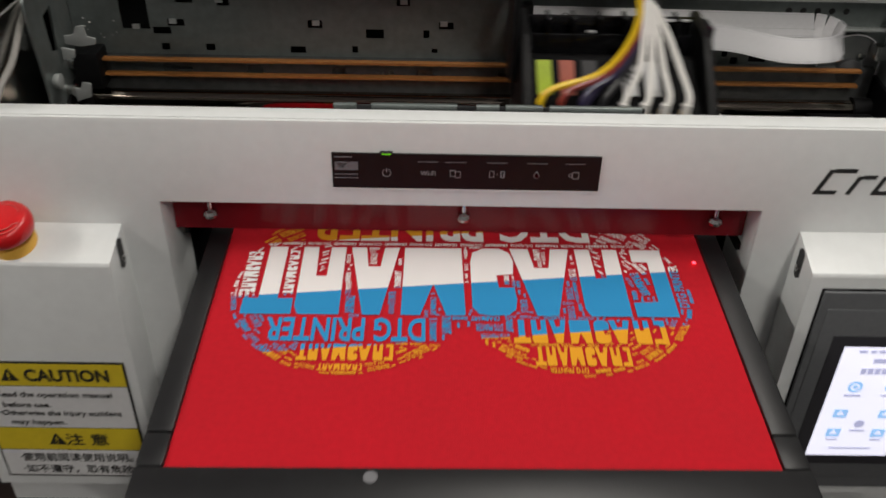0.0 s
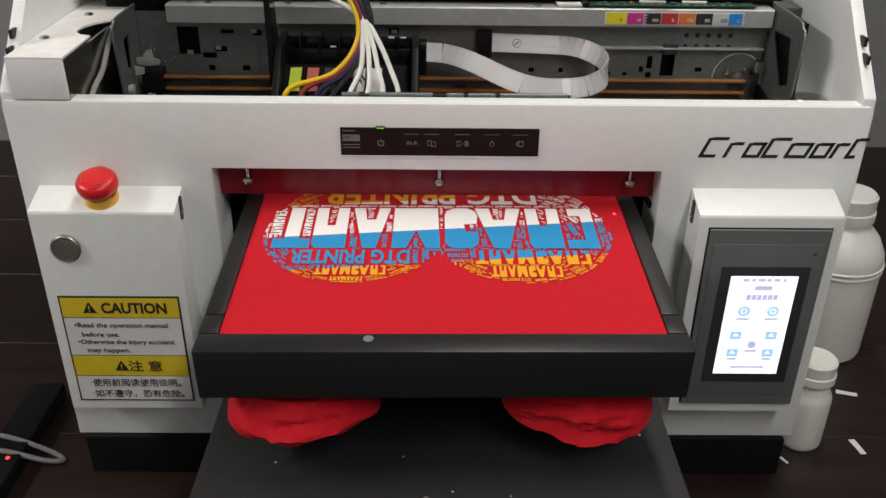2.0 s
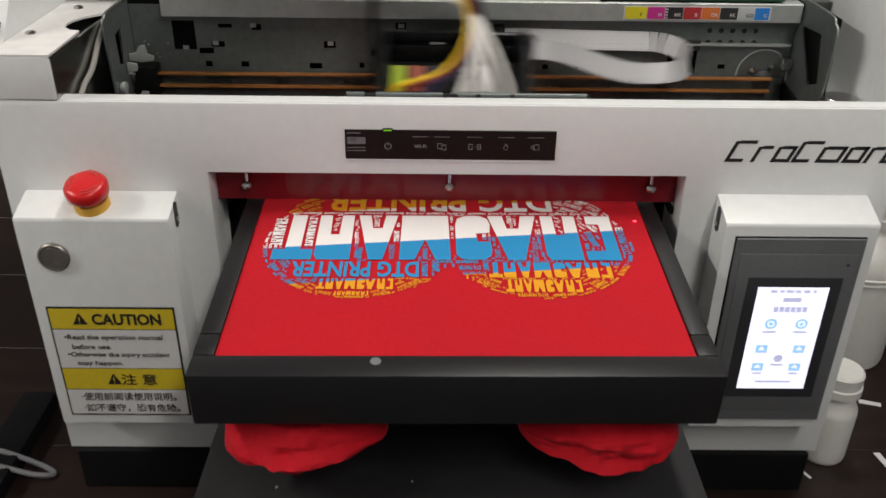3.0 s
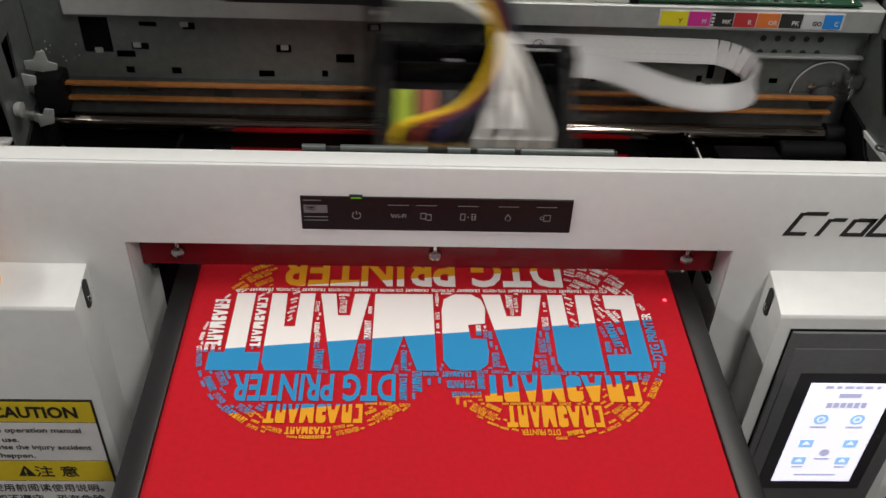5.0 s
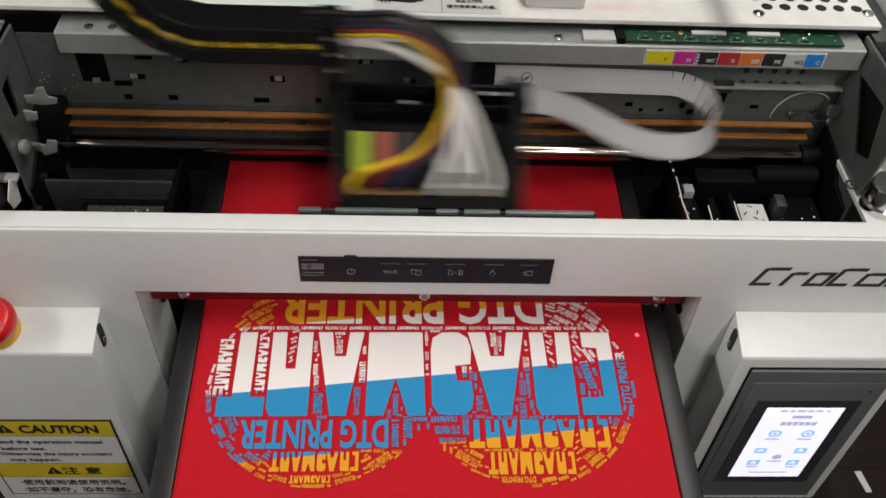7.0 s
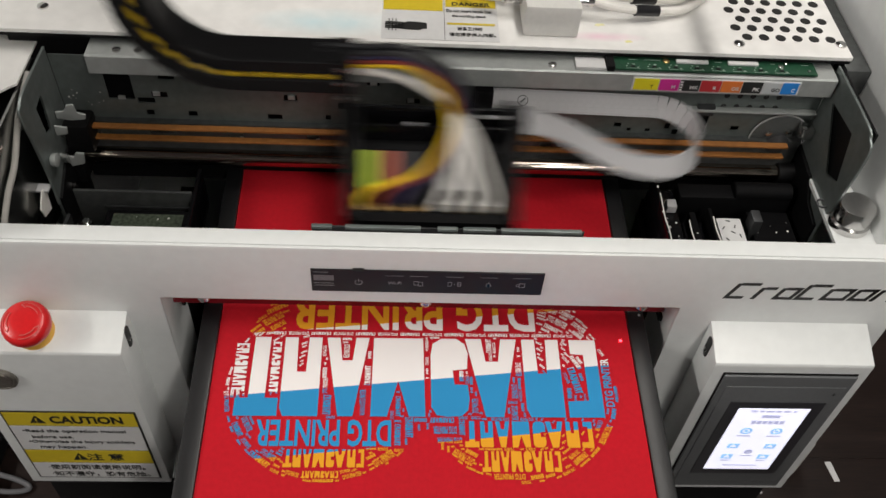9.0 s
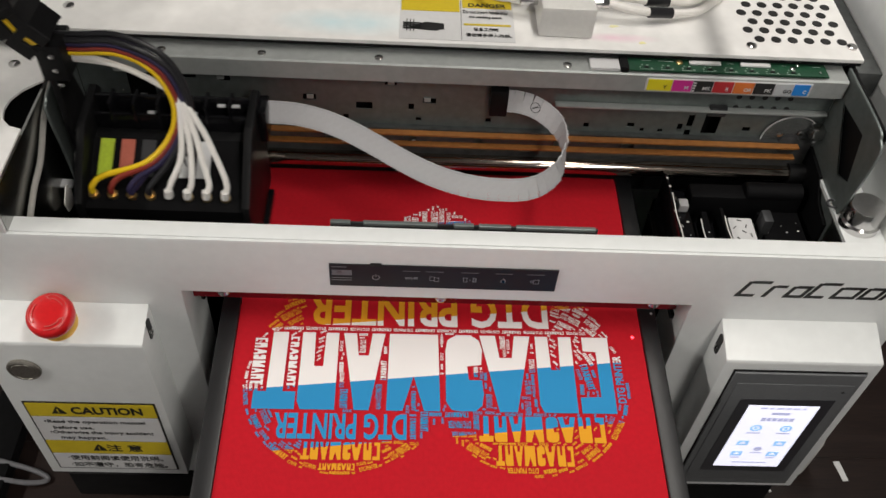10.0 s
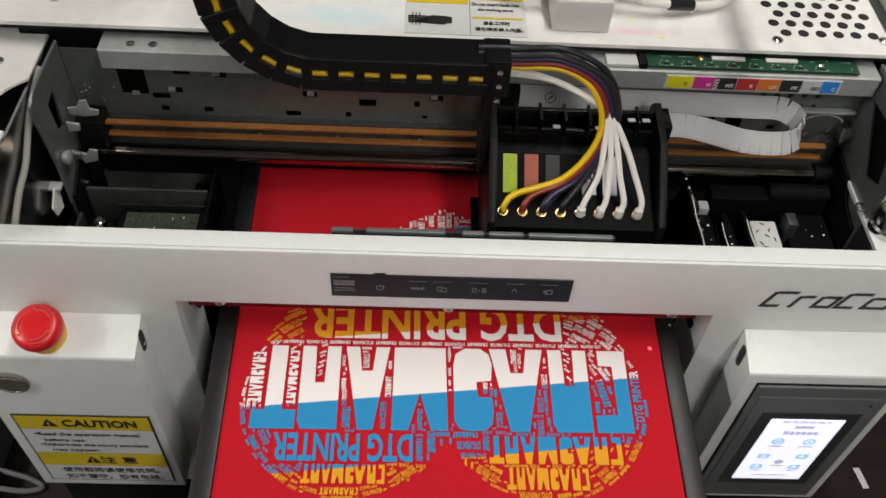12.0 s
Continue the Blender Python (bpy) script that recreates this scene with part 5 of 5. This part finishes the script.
part("chain_post", box(XF - 0.008, XF + 0.008, 0.484, 0.5, CZ + 0.0005, CZC + 2 * RC - 0.0125, 0.001), STEEL, printer)

NR, RL, RW = 46, 0.385, 0.020
wdir = Vector((0, 0.5, 0.866))
rb_ = bmesh.new()
box(-RL / NR * 0.503, RL / NR * 0.503, -RW / 2, RW / 2, -0.0005, 0.0005, 0, bm=rb_)
ribbon = []
for k in range(NR):
    if not ribbon:
        ob = part("ribbon_cable_piece", rb_, RIBBON, printer, "flat white ribbon cable")
        for y in (-0.0085, 0.0085):
            part("cable_line", box(-RL / NR * 0.503, RL / NR * 0.503, y - 0.0003, y + 0.0003, -0.0006, 0.0006), RIBBONLINE, ob)
        ribbon.append(ob)
    else:
        ribbon.append(copy_thing(ribbon[0], Matrix.Identity(4)))
part("ribbon_clip", box(0.040, 0.056, 0.163, 0.1752, 0.396, 0.424, 0.001), BLACK, printer)
part("ribbon_mark", flat(ring(0.0042, 0.0048), None, 0.0003), INKBLACK, ribbon[3], m=pose(0, 0, 0.0006))
part("ribbon_mark", flat(rect(-0.0028, 0.0028, -0.0006, 0.0006), None, 0.0003), INKBLACK, ribbon[3], m=pose(0, 0, 0.0006, 0, 0, 40))

# ---- things beside the printer ----


def bottle(x, y, r, h, neck, cap_h, label, cap_r, grip=0):
    ob = thing("bottle", label, "bottle", "bottles beside the printer")
    ob.location = (x, y, TABLE)
    sh = h - cap_h
    part("body", lathe([(r * 0.9, 0), (r * 0.98, 0.003), (r, 0.008), (r, sh * 0.72), (r * 0.97, sh * 0.78), (r * 0.8, sh * 0.88), (neck * 1.08, sh * 0.95), (neck, sh * 0.97), (neck, sh)], (0, 0, 0), seg=40), BOTTLE, ob)
    b = lathe([(cap_r, 0), (cap_r, cap_h * 0.35), (cap_r * 0.93, cap_h * 0.38), (cap_r * 0.95, cap_h * 0.9), (cap_r * 0.85, cap_h), (cap_r * 0.3, cap_h)], (0, 0, sh + 0.0005), seg=40)
    part("cap", b, BOTTLE, ob, "white screw cap")
    for k in range(grip):
        z = sh * (0.655 + 0.035 * k)
        part("rib", lathe([(r * 0.99, 0), (r * 1.03, 0.0015), (r * 1.03, 0.0035), (r * 0.99, 0.005)], (0, 0, z), seg=40), BOTTLE, ob)
    return ob


bottle(0.4375, 0.057, 0.0265, 0.120, 0.017, 0.028, "small white plastic bottle with screw cap on the table", 0.0245)
bottle(0.538, 0.264, 0.058, 0.235, 0.032, 0.036, "tall white plastic ink jug beside the printer", 0.034, 2)
strip_ob = thing("power_strip", "dark power strip with a red standby light", "power strip")
strip_ob.location = (-0.492, 0.012, TABLE)
part("casing", box(-0.02, 0.02, -0.12, 0.12, 0.0, 0.022, 0.004), BLACK, strip_ob)
part("standby_lamp", lathe([(0.0024, 0), (0.0018, 0.001)], (0.008, -0.02, 0.0221), seg=12), REDLED, strip_ob, "red standby light")
wire = thing("power_cable", "thin grey cable lying on the table", "cable")
part("cable", tube([(-0.66, 0.05, TABLE + 0.026), (-0.56, 0.032, TABLE + 0.026), (-0.5, 0.024, TABLE + 0.026), (-0.45, 0.018, TABLE + 0.010), (-0.432, 0.010, TABLE + 0.0035), (-0.45, 0.002, TABLE + 0.010), (-0.50, 0.0, TABLE + 0.026), (-0.56, -0.01, TABLE + 0.026), (-0.66, -0.03, TABLE + 0.012)], 0.003), DIMGREY, wire)
scrap_shape = [(-0.004, -0.013), (0.003, -0.014), (0.0045, 0.012), (-0.0035, 0.013)]
for x, y, a in ((0.505, 0.042, 12), (0.534, 0.145, 75), (0.408, 0.018, 30)):
    sc = 0.45 if a == 30 else 1.0
    ob = tagged(part("paper_scrap", flat([(p * sc, q * sc) for p, q in scrap_shape], None, 0.0006), LABELW, m=pose(x, y, TABLE + 0.0002, 0, 0, a)), "small white scrap of paper on the table", "paper", "paper scraps")


# ---- motion ----
TURNS = [(0.0, 0.055), (0.4, -0.153), (0.8, 0.047), (1.2, -0.158), (1.6, 0.045), (2.0, -0.153), (2.4, 0.045), (2.8, -0.155), (3.2, 0.045), (3.62, -0.152), (4.02, 0.047), (4.42, -0.15), (4.83, 0.048), (5.23, -0.148), (5.62, 0.054), (6.05, -0.147),
         (6.42, 0.05), (6.83, -0.147), (7.19, 0.048), (7.57, -0.141), (8.04, 0.047), (8.45, -0.143), (8.84, 0.046), (9.3, -0.301), (9.33, -0.301), (9.6, -0.185), (9.82, -0.297), (9.98, -0.295), (10.5, 0.047), (10.92, -0.146), (11.3, 0.041), (11.66, -0.138), (11.96, 0.041), (12.03, 0.041), (12.5, -0.14)]


def carriage_x(t):
    for (t0, a), (t1, c) in zip(TURNS, TURNS[1:]):
        if t <= t1:
            s, k = (t - t0) / (t1 - t0), 0.26
            if s < k:
                f = s * s / (2 * k * (1 - k))
            elif s > 1 - k:
                f = 1 - (1 - s) ** 2 / (2 * k * (1 - k))
            else:
                f = (s - k / 2) / (1 - k)
            return a + (c - a) * f
    return TURNS[-1][1]


def chain_place(x, s):
    """The pose of the chain at s metres from the carriage, which stands at x."""
    xc = x - 0.022
    length = NL * LP
    xb = (xc + XF - (length - math.pi * RC)) / 2
    run = xc - xb
    if s <= run:
        return pose(xc - s, CYC, CZC)
    if s <= run + math.pi * RC:
        a = (s - run) / RC
        return pose(xb - RC * math.sin(a), CYC, CZC + RC - RC * math.cos(a), 0, math.degrees(a), 0)
    return pose(xb + s - run - math.pi * RC, CYC, CZC + 2 * RC, 0, 180, 0)


def ribbon_curve(x):
    """Points along the ribbon from the rear clip, round the loop and back to the carriage at x."""
    a, c = Vector((0.054, 0.171, 0.411)), Vector((x + 0.138, 0.145, 0.407))
    r = min(0.048, max(0.018, 0.018 + (0.045 - x) * 0.15))
    low = 0.409 - 0.36 * r

    def curve(xr):
        pts = [a.lerp(Vector((xr, 0.170, 0.409)), k / 14) for k in range(14)]
        for k in range(25):
            q = math.pi * k / 24
            pts.append(Vector((xr + r * math.sin(q), 0.170 - r + r * math.cos(q), low + (0.409 - low) * (0.5 + 0.5 * math.cos(q)))))
        e = pts[-1]
        d = max(0.02, (xr - c.x))
        for k in range(1, 25):
            q = k / 24
            b1, b2 = e + Vector((-0.45 * d, 0, -0.006)), c + Vector((0.42 * d, 0.004, 0))
            pts.append((1 - q) ** 3 * e + 3 * (1 - q) ** 2 * q * b1 + 3 * (1 - q) * q * q * b2 + q ** 3 * c)
        return pts

    lo, hi = 0.056, 0.32
    for _ in range(22):
        mid = (lo + hi) / 2
        p = curve(mid)
        if sum((q - w).length for q, w in zip(p, p[1:])) < RL:
            lo = mid
        else:
            hi = mid
    return curve(lo)


def ribbon_places(x):
    p = ribbon_curve(x)
    ds = [0.0]
    for q, w in zip(p, p[1:]):
        ds.append(ds[-1] + (w - q).length)
    out = []
    for k in range(NR):
        s = (k + 0.5) / NR * ds[-1]
        i = max(j for j in range(len(ds) - 1) if ds[j] <= s)
        f = (s - ds[i]) / (ds[i + 1] - ds[i])
        at = p[i].lerp(p[i + 1], f)
        tan = (p[min(i + 2, len(p) - 1)] - p[max(i - 1, 0)]).normalized()
        w = (wdir - tan * wdir.dot(tan)).normalized()
        m = Matrix((tan, w, tan.cross(w))).transposed().to_4x4()
        m.translation = at
        out.append(m)
    return out


def platen_pose(t):
    return pose(0.0039, -0.2143 - 0.0022 * t + 0.001 * max(0.0, t - 4.5), 0.2769, TILT_P, 0, TURN_P)


def motions():
    times = sorted([k / 10 for k in range(121)] + [11.9333, 11.9667])
    walk(platen, [(t, platen_pose(t)) for t in (0.0, 2.2, 4.5, 7.0, 9.5, 12.0)])
    walk(shirt, [(t, platen_pose(t)) for t in (0.0, 2.2, 4.5, 7.0, 9.5, 12.0)])
    walk(car, [(t, pose(carriage_x(t), 0.016, 0.375)) for t in times])
    for k, ob in enumerate(chain):
        walk(ob, [(t, chain_place(carriage_x(t), (k + 0.5) * LP)) for t in times])
    rows = [(t, ribbon_places(carriage_x(t))) for t in times]
    for k, ob in enumerate(ribbon):
        walk(ob, [(t, places[k]) for t, places in rows])


motions()
